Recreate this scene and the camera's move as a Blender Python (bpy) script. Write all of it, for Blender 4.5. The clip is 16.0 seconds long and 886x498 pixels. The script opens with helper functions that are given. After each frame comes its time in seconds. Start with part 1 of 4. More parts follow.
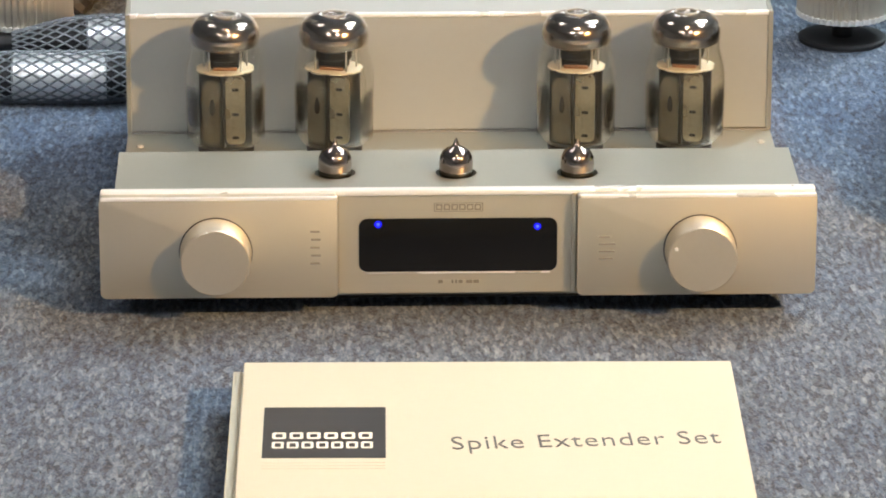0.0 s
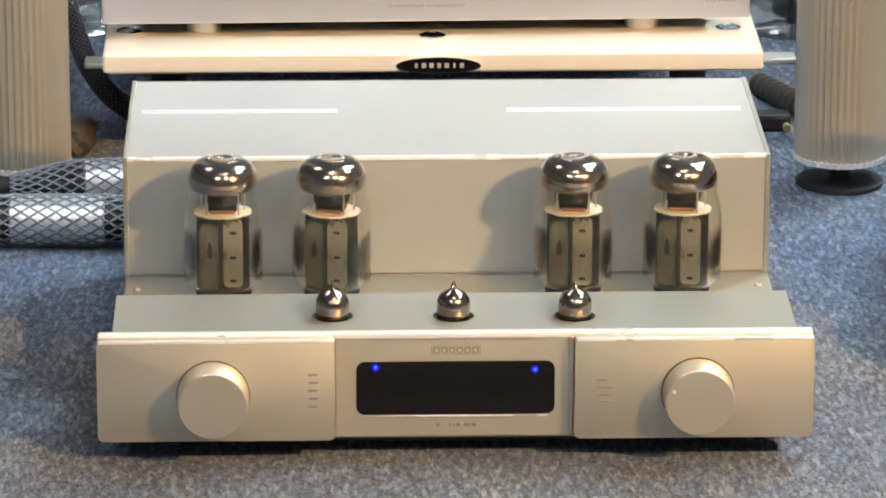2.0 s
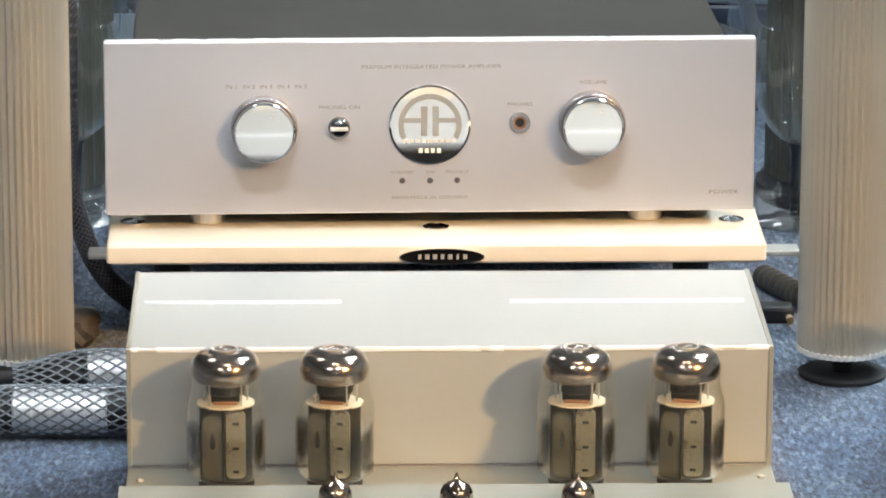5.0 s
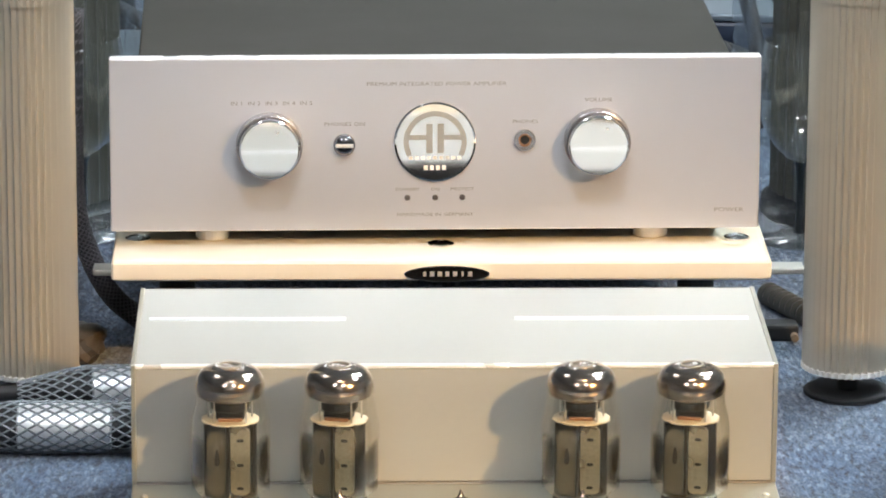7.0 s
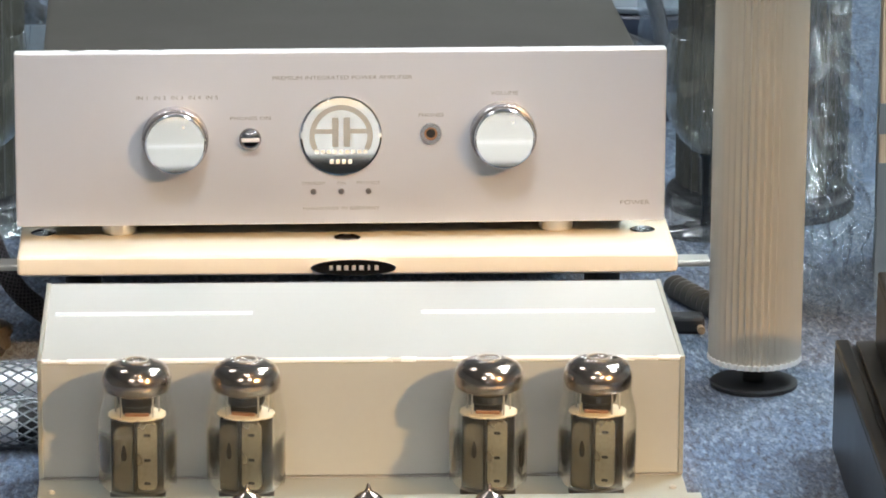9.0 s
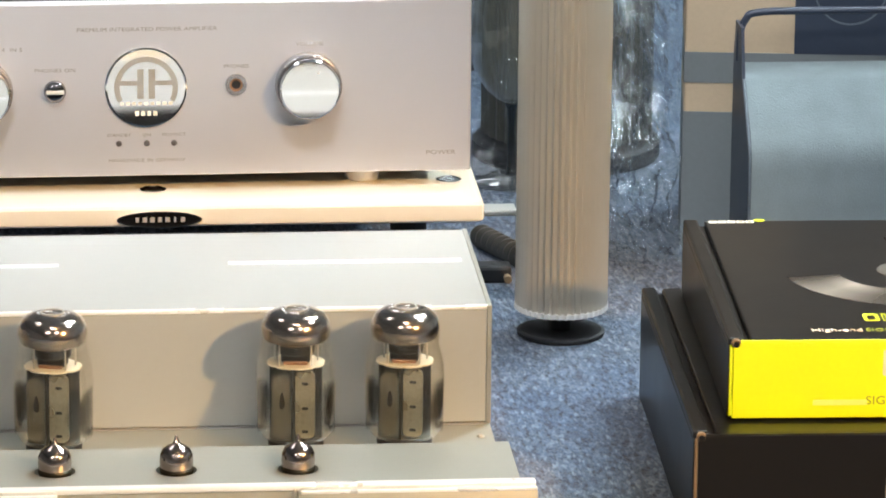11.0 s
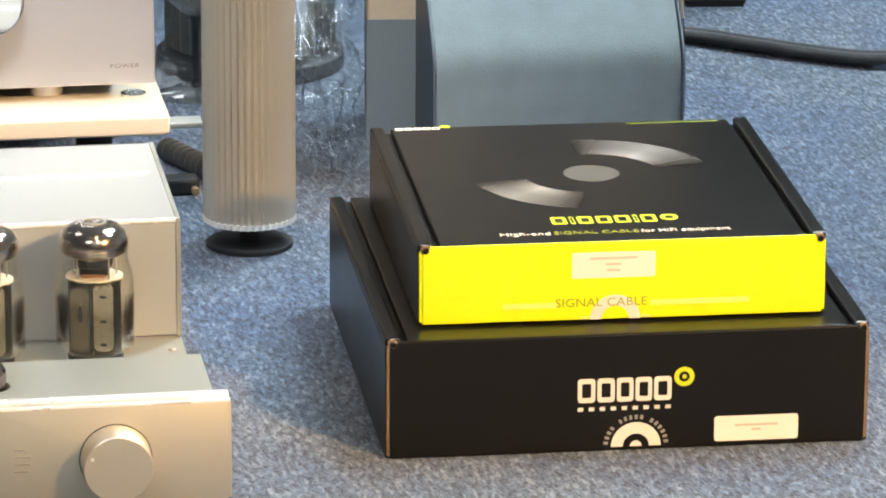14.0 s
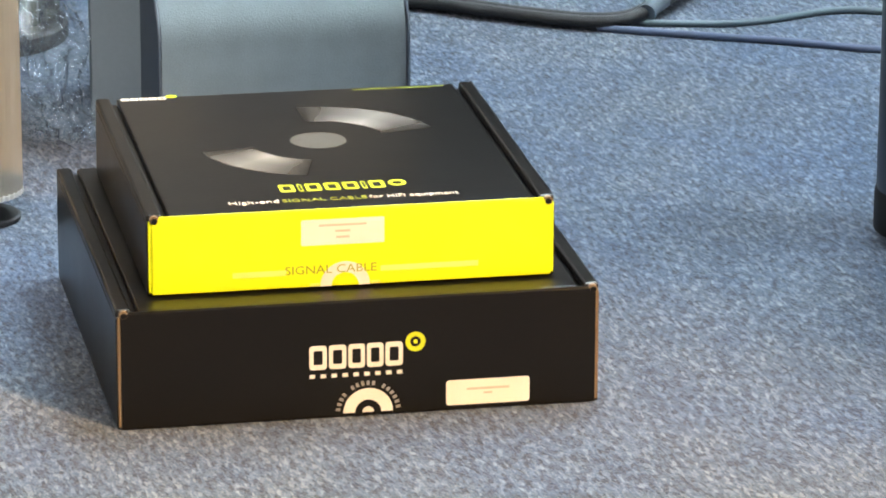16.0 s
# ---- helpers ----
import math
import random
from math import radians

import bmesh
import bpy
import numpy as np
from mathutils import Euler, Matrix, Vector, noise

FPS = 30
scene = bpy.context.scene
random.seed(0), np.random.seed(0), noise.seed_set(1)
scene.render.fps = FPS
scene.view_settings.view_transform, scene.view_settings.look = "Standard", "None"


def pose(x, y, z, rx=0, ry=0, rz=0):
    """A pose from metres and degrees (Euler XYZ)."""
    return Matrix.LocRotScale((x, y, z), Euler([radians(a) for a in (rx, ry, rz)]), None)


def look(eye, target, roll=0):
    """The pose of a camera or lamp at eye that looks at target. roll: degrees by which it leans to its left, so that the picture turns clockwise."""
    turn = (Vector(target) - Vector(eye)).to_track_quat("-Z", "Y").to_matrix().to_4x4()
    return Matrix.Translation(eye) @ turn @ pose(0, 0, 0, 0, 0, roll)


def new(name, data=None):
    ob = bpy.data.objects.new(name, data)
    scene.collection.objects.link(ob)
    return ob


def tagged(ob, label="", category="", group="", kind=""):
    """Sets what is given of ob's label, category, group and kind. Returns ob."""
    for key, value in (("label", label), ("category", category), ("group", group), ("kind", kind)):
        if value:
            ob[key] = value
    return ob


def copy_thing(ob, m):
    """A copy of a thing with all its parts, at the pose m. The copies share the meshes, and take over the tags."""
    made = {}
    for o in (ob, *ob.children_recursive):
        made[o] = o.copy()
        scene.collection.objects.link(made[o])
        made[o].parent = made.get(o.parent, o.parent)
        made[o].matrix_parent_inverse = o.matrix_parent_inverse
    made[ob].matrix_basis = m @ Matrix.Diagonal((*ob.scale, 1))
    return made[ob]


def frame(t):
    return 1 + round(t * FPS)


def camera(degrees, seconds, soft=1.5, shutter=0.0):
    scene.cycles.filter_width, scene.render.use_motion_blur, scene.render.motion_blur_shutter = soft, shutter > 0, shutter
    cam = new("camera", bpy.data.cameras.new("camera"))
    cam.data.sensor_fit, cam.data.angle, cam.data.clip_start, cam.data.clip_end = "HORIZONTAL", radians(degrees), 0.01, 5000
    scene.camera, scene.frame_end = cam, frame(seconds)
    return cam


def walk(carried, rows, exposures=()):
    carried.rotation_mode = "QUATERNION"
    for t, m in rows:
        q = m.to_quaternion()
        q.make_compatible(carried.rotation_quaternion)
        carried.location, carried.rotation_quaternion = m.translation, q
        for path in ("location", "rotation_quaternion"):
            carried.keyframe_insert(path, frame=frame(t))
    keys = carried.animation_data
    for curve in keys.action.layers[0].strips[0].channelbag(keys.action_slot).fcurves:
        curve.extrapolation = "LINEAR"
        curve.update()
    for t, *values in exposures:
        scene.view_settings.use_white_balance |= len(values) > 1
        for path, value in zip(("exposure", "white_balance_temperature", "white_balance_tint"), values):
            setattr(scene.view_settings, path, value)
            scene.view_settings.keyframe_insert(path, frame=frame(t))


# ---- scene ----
cam = camera(10.59, 16.0, soft=1.9)
EYE = (-0.0870, -2.8386, 1.0621)
ROWS = [
    (0.0, 70.379, -0.080, -1.529),
    (0.5, 70.733, -0.067, -1.546),
    (1.0, 71.305, -0.099, -1.553),
    (1.5, 71.735, -0.038, -1.574),
    (2.0, 72.094, -0.077, -1.562),
    (2.5, 72.450, -0.057, -1.556),
    (3.0, 73.043, -0.097, -1.535),
    (3.5, 73.642, -0.162, -1.513),
    (4.0, 74.010, -0.152, -1.514),
    (4.5, 74.184, -0.171, -1.496),
    (5.0, 74.386, -0.157, -1.498),
    (5.2, 74.635, -0.286, -1.464),
    (7.3, 74.588, -0.262, -1.397),
    (7.5, 74.590, -0.375, -1.370),
    (8.0, 74.583, -0.368, -1.402),
    (8.5, 74.441, -0.288, -1.654),
    (9.0, 74.521, -0.337, -2.551),
    (9.2, 74.542, -0.426, -3.230),
    (11.3, 73.824, -0.572, -5.026),
    (11.5, 73.747, -0.604, -5.159),
    (12.0, 73.549, -0.633, -5.648),
    (12.5, 73.554, -0.462, -6.063),
    (13.0, 73.511, -0.353, -7.225),
    (13.5, 73.498, -0.317, -8.403),
    (14.0, 72.897, -0.265, -8.883),
    (14.5, 72.456, -0.239, -9.769),
    (15.0, 72.439, -0.196, -10.768),
    (15.5, 72.481, -0.153, -11.484),
    (16.0, 72.517, -0.149, -12.320)
]
walk(cam, [(t, pose(*EYE, rx, ry, rz)) for t, rx, ry, rz in ROWS],
     exposures=[(0.0, -0.17), (2.5, -0.12), (4.0, -0.02), (11.5, -0.01), (14.0, 0.08), (16.0, 0.14)])

# ---------------------------------------------------------------- light
world = bpy.data.worlds.new("room_air")
scene.world = world
world.use_nodes = True
world.node_tree.nodes["Background"].inputs["Color"].default_value = (0.75, 0.85, 1.0, 1)
world.node_tree.nodes["Background"].inputs["Strength"].default_value = 0.02
scene.view_settings.exposure = 0.0

PANEL_POWER, BRIGHT_POWER, FILL_POWER = 11.0, 72.0, 52.0
PANELS = [(-1.3, 1.0), (-0.26, 9.04), (0.72, 9.04), (0.2, 4.6), (-0.8, -7.0), (0.8, -7.0), (-0.8, -10.6), (0.8, -10.6)]
# Unseen panels added as fill to brighten the front faces.
FILL_PANELS = [(-1.2, -3.2), (0.9, -3.2)]
BRIGHT_PANELS = [(1.30, 1.40), (1.80, 2.0), (1.95, 0.30)]


def spot(name, eye, target, watts, colour, size, cone):
    data = bpy.data.lights.new(name, "SPOT")
    data.energy, data.color, data.shadow_soft_size = watts, colour, size
    data.spot_size, data.spot_blend = radians(cone), 0.6
    ob = new(name, data)
    ob.matrix_world = look(eye, target)
    return ob


spot("warm_spotlight", (1.74, -2.04, 1.65), (0.30, -0.24, 0.0), 510, (1.0, 0.62, 0.26), 0.05, 31)
spot("warm_downlight", (0.35, -1.00, 2.65), (0.10, -0.22, 0.0), 66, (1.0, 0.64, 0.28), 0.06, 30)
for lamp_x in (-0.17, 0.17):
    spot("cool_spotlight", (lamp_x, -0.95, 2.62), (-0.02, 0.98, 0.10), 146, (0.92, 0.95, 1.0), 0.05, 30)

# ---------------------------------------------------------------- materials


def nodes_of(name):
    m = bpy.data.materials.new(name)
    m.use_nodes = True
    nt = m.node_tree
    return m, nt, nt.nodes["Principled BSDF"], nt.nodes["Material Output"]


def link_noise(nt, scale, detail=3.0, rough=0.55, stretch=(1, 1, 1), coord="Object"):
    tc = nt.nodes.new("ShaderNodeTexCoord")
    mp = nt.nodes.new("ShaderNodeMapping")
    mp.inputs["Scale"].default_value = stretch
    nt.links.new(tc.outputs[coord], mp.inputs["Vector"])
    n = nt.nodes.new("ShaderNodeTexNoise")
    n.inputs["Scale"].default_value, n.inputs["Detail"].default_value = scale, detail
    n.inputs["Roughness"].default_value = rough
    nt.links.new(mp.outputs["Vector"], n.inputs["Vector"])
    return n.outputs["Fac"]


def ramp(nt, fac, stops):
    r = nt.nodes.new("ShaderNodeValToRGB")
    el = r.color_ramp.elements
    el[1].position, el[0].position = stops[-1][0], stops[0][0]
    el[1].color, el[0].color = (*stops[-1][1], 1), (*stops[0][1], 1)
    for pos, col in stops[1:-1]:
        el.new(pos).color = (*col, 1)
    nt.links.new(fac, r.inputs["Fac"])
    return r.outputs["Color"]


def mixed(nt, fac, a, b, mode="MIX"):
    m = nt.nodes.new("ShaderNodeMix")
    m.data_type, m.blend_type = "RGBA", mode
    for sock, v in ((m.inputs[0], fac), (m.inputs[6], a), (m.inputs[7], b)):
        if hasattr(v, "is_linked"):
            nt.links.new(v, sock)
        elif isinstance(v, tuple):
            sock.default_value = (*v, 1)
        else:
            sock.default_value = v
    return m.outputs[2]


def bumped(nt, bsdf, height, strength, dist):
    b = nt.nodes.new("ShaderNodeBump")
    b.inputs["Strength"].default_value, b.inputs["Distance"].default_value = strength, dist
    nt.links.new(height, b.inputs["Height"])
    nt.links.new(b.outputs["Normal"], bsdf.inputs["Normal"])


def plain(name, col, rough=0.5, metal=0.0, vary=0.08, scale=60.0, bump=0.0, stretch=(1, 1, 1), spec=0.5, coat=0.0, coat_rough=0.03):
    """A surface with fine grain and a second, larger variation of tone and gloss."""
    m, nt, b, _ = nodes_of(name)
    fine = link_noise(nt, scale * 8, 2.0, 0.6, stretch)
    broad = link_noise(nt, scale * 0.35, 3.0)
    lo, hi = tuple(max(0, c * (1 - vary)) for c in col), tuple(min(1, c * (1 + vary)) for c in col)
    c1 = ramp(nt, broad, [(0.3, lo), (0.7, hi)])
    c2 = mixed(nt, 0.35, c1, ramp(nt, fine, [(0.3, lo), (0.7, hi)]))
    nt.links.new(c2, b.inputs["Base Color"])
    mr = nt.nodes.new("ShaderNodeMapRange")
    mr.inputs["To Min"].default_value, mr.inputs["To Max"].default_value = max(0.02, rough - 0.05), min(1, rough + 0.06)
    nt.links.new(broad, mr.inputs["Value"])
    nt.links.new(mr.outputs["Result"], b.inputs["Roughness"])
    b.inputs["Metallic"].default_value = metal
    b.inputs["Specular IOR Level"].default_value = spec
    b.inputs["Coat Weight"].default_value = coat
    b.inputs["Coat Roughness"].default_value = coat_rough
    if bump:
        bumped(nt, b, fine, bump, 0.001)
    return m


def glow(name, col, strength):
    m, nt, b, _ = nodes_of(name)
    b.inputs["Base Color"].default_value = (*col, 1)
    b.inputs["Emission Color"].default_value = (*col, 1)
    b.inputs["Emission Strength"].default_value = strength
    return m


def clear(name, tint, ior, rough, gloss_tint=(1, 1, 1), bump=0.0, scale=40.0, haze=0.0, edge=0.85, sharp=2.2):
    """Thin glass or film: lets the light straight through, with Fresnel gloss on top."""
    m, nt, b, out = nodes_of(name)
    nt.nodes.remove(b)
    tr, gl = nt.nodes.new("ShaderNodeBsdfTransparent"), nt.nodes.new("ShaderNodeBsdfGlossy")
    tr.inputs["Color"].default_value, gl.inputs["Color"].default_value = (*tint, 1), (*gloss_tint, 1)
    gl.inputs["Roughness"].default_value = rough
    fr, mx = nt.nodes.new("ShaderNodeLayerWeight"), nt.nodes.new("ShaderNodeMixShader")
    pw, ad = nt.nodes.new("ShaderNodeMath"), nt.nodes.new("ShaderNodeMath")
    pw.operation, ad.operation = "POWER", "MULTIPLY_ADD"
    nt.links.new(fr.outputs["Facing"], pw.inputs[0])
    pw.inputs[1].default_value = sharp
    nt.links.new(pw.outputs[0], ad.inputs[0])
    ad.inputs[1].default_value, ad.inputs[2].default_value = edge, ((ior - 1) / (ior + 1)) ** 2
    nt.links.new(ad.outputs[0], mx.inputs["Fac"])
    nt.links.new(tr.outputs["BSDF"], mx.inputs[1])
    nt.links.new(gl.outputs["BSDF"], mx.inputs[2])
    last = mx
    if haze:
        df, mh = nt.nodes.new("ShaderNodeBsdfDiffuse"), nt.nodes.new("ShaderNodeMixShader")
        df.inputs["Color"].default_value = (0.7, 0.75, 0.8, 1)
        mh.inputs["Fac"].default_value = haze
        nt.links.new(mx.outputs["Shader"], mh.inputs[1])
        nt.links.new(df.outputs["BSDF"], mh.inputs[2])
        last = mh
    nt.links.new(last.outputs["Shader"], out.inputs["Surface"])
    if bump:
        n = link_noise(nt, scale, 4.0, 0.6)
        bp = nt.nodes.new("ShaderNodeBump")
        bp.inputs["Strength"].default_value, bp.inputs["Distance"].default_value = bump, 0.01
        nt.links.new(n, bp.inputs["Height"])
        nt.links.new(bp.outputs["Normal"], gl.inputs["Normal"])
        nt.links.new(bp.outputs["Normal"], fr.inputs["Normal"])
    return m


def carpet_material():
    m, nt, b, _ = nodes_of("blue_loop_carpet")
    tc, mp = nt.nodes.new("ShaderNodeTexCoord"), nt.nodes.new("ShaderNodeMapping")
    mp.inputs["Scale"].default_value = (1.0, 0.30, 1.0)
    nt.links.new(tc.outputs["Object"], mp.inputs["Vector"])
    loop = nt.nodes.new("ShaderNodeTexVoronoi")
    loop.inputs["Scale"].default_value = 420.0
    nt.links.new(mp.outputs["Vector"], loop.inputs["Vector"])
    tone = nt.nodes.new("ShaderNodeSeparateColor")
    nt.links.new(loop.outputs["Color"], tone.inputs["Color"])
    flecks = link_noise(nt, 250, 3.0, 0.65, (1.0, 0.28, 1))
    fine = link_noise(nt, 620, 2.0, 0.6, (1, 0.3, 1))
    patch = link_noise(nt, 26, 5.0, 0.75, (1, 0.5, 1))
    broad = link_noise(nt, 4.0, 3.0, 0.55)
    c = ramp(nt, tone.outputs["Red"], [(0.05, (0.004, 0.006, 0.012)), (0.38, (0.045, 0.060, 0.094)), (0.72, (0.112, 0.140, 0.188)), (0.98, (0.32, 0.335, 0.34))])
    c = mixed(nt, 0.44, c, ramp(nt, flecks, [(0.36, (0.004, 0.012, 0.022)), (0.46, (0.052, 0.070, 0.108)), (0.54, (0.108, 0.135, 0.185)), (0.66, (0.34, 0.37, 0.40))]))
    c = mixed(nt, 0.10, c, ramp(nt, fine, [(0.36, (0.022, 0.032, 0.055)), (0.64, (0.20, 0.24, 0.30))]))
    c = mixed(nt, 1.0, c, ramp(nt, patch, [(0.36, (0.58, 0.68, 0.80)), (0.50, (0.86, 0.90, 0.95)), (0.66, (1.0, 1.0, 1.0))]), "MULTIPLY")
    c = mixed(nt, 1.0, c, ramp(nt, broad, [(0.36, (0.76, 0.87, 1.0)), (0.64, (1.0, 0.98, 0.94))]), "MULTIPLY")
    nt.links.new(c, b.inputs["Base Color"])
    b.inputs["Roughness"].default_value = 0.95
    b.inputs["Specular IOR Level"].default_value = 0.1
    b.inputs["Sheen Weight"].default_value = 0.25
    h = nt.nodes.new("ShaderNodeMath")
    h.operation = "ADD"
    nt.links.new(flecks, h.inputs[0])
    nt.links.new(fine, h.inputs[1])
    bumped(nt, b, h.outputs[0], 0.55, 0.003)
    return m


CARPET = carpet_material()
ALU = plain("satin_champagne_aluminium", (0.62, 0.585, 0.50), 0.42, 0.75, 0.03, 30, 0.05, (1, 12, 12))
ALU_DECK = plain("bead_blasted_aluminium", (0.45, 0.445, 0.39), 0.40, 0.72, 0.03, 40, 0.05)
ALU_TOP = plain("smooth_hood_aluminium", (0.335, 0.342, 0.328), 0.40, 0.10, 0.025, 25, 0.02, coat=0.10, coat_rough=0.16)
ALU_AA = plain("brushed_silver_aluminium", (0.69, 0.69, 0.73), 0.40, 0.7, 0.03, 30, 0.05, (0.4, 20, 20))
ALU_KNOB = plain("turned_aluminium", (0.60, 0.56, 0.48), 0.38, 0.75, 0.03, 40, 0.03)
# Near-white metal; on hood and fascia edges its colour imitates highlights.
ALU_EDGE = plain("polished_aluminium_edge", (0.93, 0.93, 0.92), 0.28, 0.45, 0.02, 40)
# Paler metal for the streaks of light on the hood top.
ALU_STREAK = plain("light_streak_metal", (0.66, 0.70, 0.72), 0.30, 0.5, 0.03, 40)
CHROME = plain("polished_chrome", (0.86, 0.86, 0.86), 0.05, 1.0, 0.02, 20)
FLASH = plain("silver_getter_flash", (0.36, 0.29, 0.25), 0.17, 1.0, 0.25, 70)
GLASS = clear("thin_tube_glass", (0.96, 0.96, 0.93), 1.5, 0.03, haze=0.012, edge=0.95, sharp=3.0)
STEM_GLASS = clear("solid_stem_glass", (0.35, 0.40, 0.44), 1.55, 0.04)
BLACK_GLASS = plain("black_display_glass", (0.006, 0.006, 0.007), 0.12, 0.0, 0.1, 20, spec=0.3)
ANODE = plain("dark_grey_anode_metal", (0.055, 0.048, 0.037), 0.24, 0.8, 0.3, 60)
# One panel metal in two tones, shaded and lit, with the shading in the colour.
ANODE_SHADED = plain("shaded_bronze_anode_panel", (0.19, 0.17, 0.125), 0.26, 0.75, 0.3, 60)
ANODE_LIT = plain("lit_bronze_anode_panel", (0.36, 0.32, 0.235), 0.28, 0.75, 0.3, 60)
DARK_CHROME = plain("dark_chrome", (0.24, 0.24, 0.25), 0.07, 1.0, 0.05, 40)
KNOB_SKIRT = plain("satin_knob_skirt", (0.42, 0.41, 0.42), 0.26, 0.85, 0.05, 40)


def deposit_material():
    """Smoky deposit on the inside of a bulb that thins out to clear glass all round."""
    m, nt, b, out = nodes_of("smoky_getter_deposit")
    b.inputs["Base Color"].default_value, b.inputs["Roughness"].default_value = (0.010, 0.009, 0.008, 1), 0.2
    tc, ma, ln = nt.nodes.new("ShaderNodeTexCoord"), nt.nodes.new("ShaderNodeVectorMath"), nt.nodes.new("ShaderNodeVectorMath")
    ma.operation, ln.operation = "MULTIPLY_ADD", "LENGTH"
    ma.inputs[1].default_value, ma.inputs[2].default_value = (0, 37, 46), (0, 0, -1.34)
    nt.links.new(tc.outputs["Object"], ma.inputs[0])
    nt.links.new(ma.outputs["Vector"], ln.inputs[0])
    tr, mx = nt.nodes.new("ShaderNodeBsdfTransparent"), nt.nodes.new("ShaderNodeMixShader")
    nt.links.new(ramp(nt, ln.outputs["Value"], [(0.40, (0.95, 0.95, 0.95)), (0.62, (0.75, 0.75, 0.75)), (0.84, (0, 0, 0))]), mx.inputs["Fac"])
    nt.links.new(tr.outputs["BSDF"], mx.inputs[1])
    nt.links.new(b.outputs["BSDF"], mx.inputs[2])
    nt.links.new(mx.outputs["Shader"], out.inputs["Surface"])
    return m


STAIN = deposit_material()
ANODE_DARK = plain("blackened_anode_metal", (0.025, 0.024, 0.022), 0.4, 0.5, 0.3, 60)
MICA = plain("cream_mica", (0.62, 0.55, 0.42), 0.6, 0.0, 0.15, 120)
COPPER = plain("copper_support", (0.42, 0.22, 0.12), 0.35, 0.8, 0.2, 90)
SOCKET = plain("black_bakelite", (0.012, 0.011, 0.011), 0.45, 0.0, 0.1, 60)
BLACK = plain("matt_black_plastic", (0.010, 0.010, 0.011), 0.6, 0.0, 0.2, 60)
IVORY = plain("ivory_lacquer", (0.74, 0.66, 0.53), 0.35, 0.0, 0.03, 20, 0.02)
INK = plain("grey_engraving", (0.30, 0.28, 0.27), 0.6, 0.0, 0.05, 60)
INK_SOFT = plain("pale_engraving", (0.27, 0.25, 0.21), 0.6, 0.0, 0.05, 60)
BLUE_LED = glow("blue_led", (0.015, 0.03, 1.0), 6.0)
BLUE_HALO = glow("blue_led_halo", (0.0, 0.0, 0.5), 1.6)
EMBLEM_GREY = plain("etched_emblem", (0.50, 0.48, 0.43), 0.4, 0.6, 0.05, 60)
TITANIUM = plain("anodised_titan_aluminium", (0.54, 0.50, 0.425), 0.32, 0.6, 0.06, 40, 0.04, (20, 20, 0.5))
DARK_COL = plain("dark_anodised_aluminium", (0.090, 0.086, 0.068), 0.36, 0.6, 0.1, 40)
PALE_RING = plain("pale_machined_ring", (0.78, 0.76, 0.72), 0.35, 0.5, 0.04, 60)
WHITE_CARD = plain("cream_white_card", (0.565, 0.515, 0.405), 0.55, 0.0, 0.02, 20, 0.03)
LOGO_BLACK = plain("charcoal_print", (0.028, 0.026, 0.027), 0.45, 0.0, 0.08, 60)
PRINT_WHITE = plain("white_print", (0.80, 0.76, 0.68), 0.5, 0.0, 0.04, 60)
PRINT_DARK = plain("dark_grey_print", (0.07, 0.065, 0.07), 0.5, 0.0, 0.06, 60)
BOX_BLACK = plain("black_printed_cardboard", (0.0075, 0.0068, 0.0062), 0.30, 0.0, 0.15, 30, 0.05, spec=0.28)
KRAFT = plain("raw_brown_cardboard", (0.20, 0.14, 0.085), 0.8, 0.0, 0.15, 120, 0.2)
YELLOW = plain("fluorescent_yellow_print", (0.75, 0.86, 0.003), 0.45, 0.0, 0.03, 30, 0.03)
LIME = plain("lime_print", (0.62, 0.70, 0.02), 0.45, 0.0, 0.04, 60)
LIME_DIM = plain("dim_lime_print", (0.30, 0.34, 0.03), 0.45, 0.0, 0.05, 60)
YELLOW_PALE = plain("pale_yellow_print", (0.88, 0.85, 0.20), 0.45, 0.0, 0.03, 60)
LABEL_WHITE = plain("white_paper_label", (0.84, 0.80, 0.70), 0.6, 0.0, 0.03, 60, 0.05)
LABEL_GREY = plain("pale_label_print", (0.58, 0.52, 0.42), 0.6, 0.0, 0.05, 60)
RING_GREY = plain("grey_photo_print", (0.12, 0.112, 0.10), 0.28, 0.0, 0.2, 50, spec=0.28)
FABRIC = plain("grey_woven_fabric", (0.185, 0.22, 0.235), 0.85, 0.0, 0.12, 90, 0.35, (1, 1, 1), 0.2)
NAVY = plain("navy_lacquered_metal", (0.03, 0.04, 0.065), 0.4, 0.0, 0.1, 40)
PIPING = plain("steel_blue_piping", (0.16, 0.19, 0.22), 0.35, 0.4, 0.05, 60)
BEIGE = plain("beige_carton", (0.50, 0.39, 0.27), 0.7, 0.0, 0.08, 30, 0.1)
BAND_GREY = plain("grey_blue_carton_print", (0.16, 0.18, 0.19), 0.65, 0.0, 0.08, 30, 0.1)
BRAID_SHINE = plain("grey_braid_strand", (0.10, 0.092, 0.10), 0.3, 0.2, 0.3, 90)
BRAID = plain("black_braided_sleeve", (0.016, 0.015, 0.016), 0.45, 0.0, 0.6, 160, 0.8)
SILVER = plain("bright_aluminium_connector", (0.66, 0.68, 0.70), 0.36, 0.6, 0.03, 40)
NET = plain("grey_nylon_netting", (0.15, 0.165, 0.18), 0.5, 0.0, 0.1, 80)
FILM = clear("crumpled_clear_film", (0.92, 0.94, 0.95), 1.5, 0.06, (0.9, 0.94, 0.97), 0.45, 34, 0.02, 0.36)
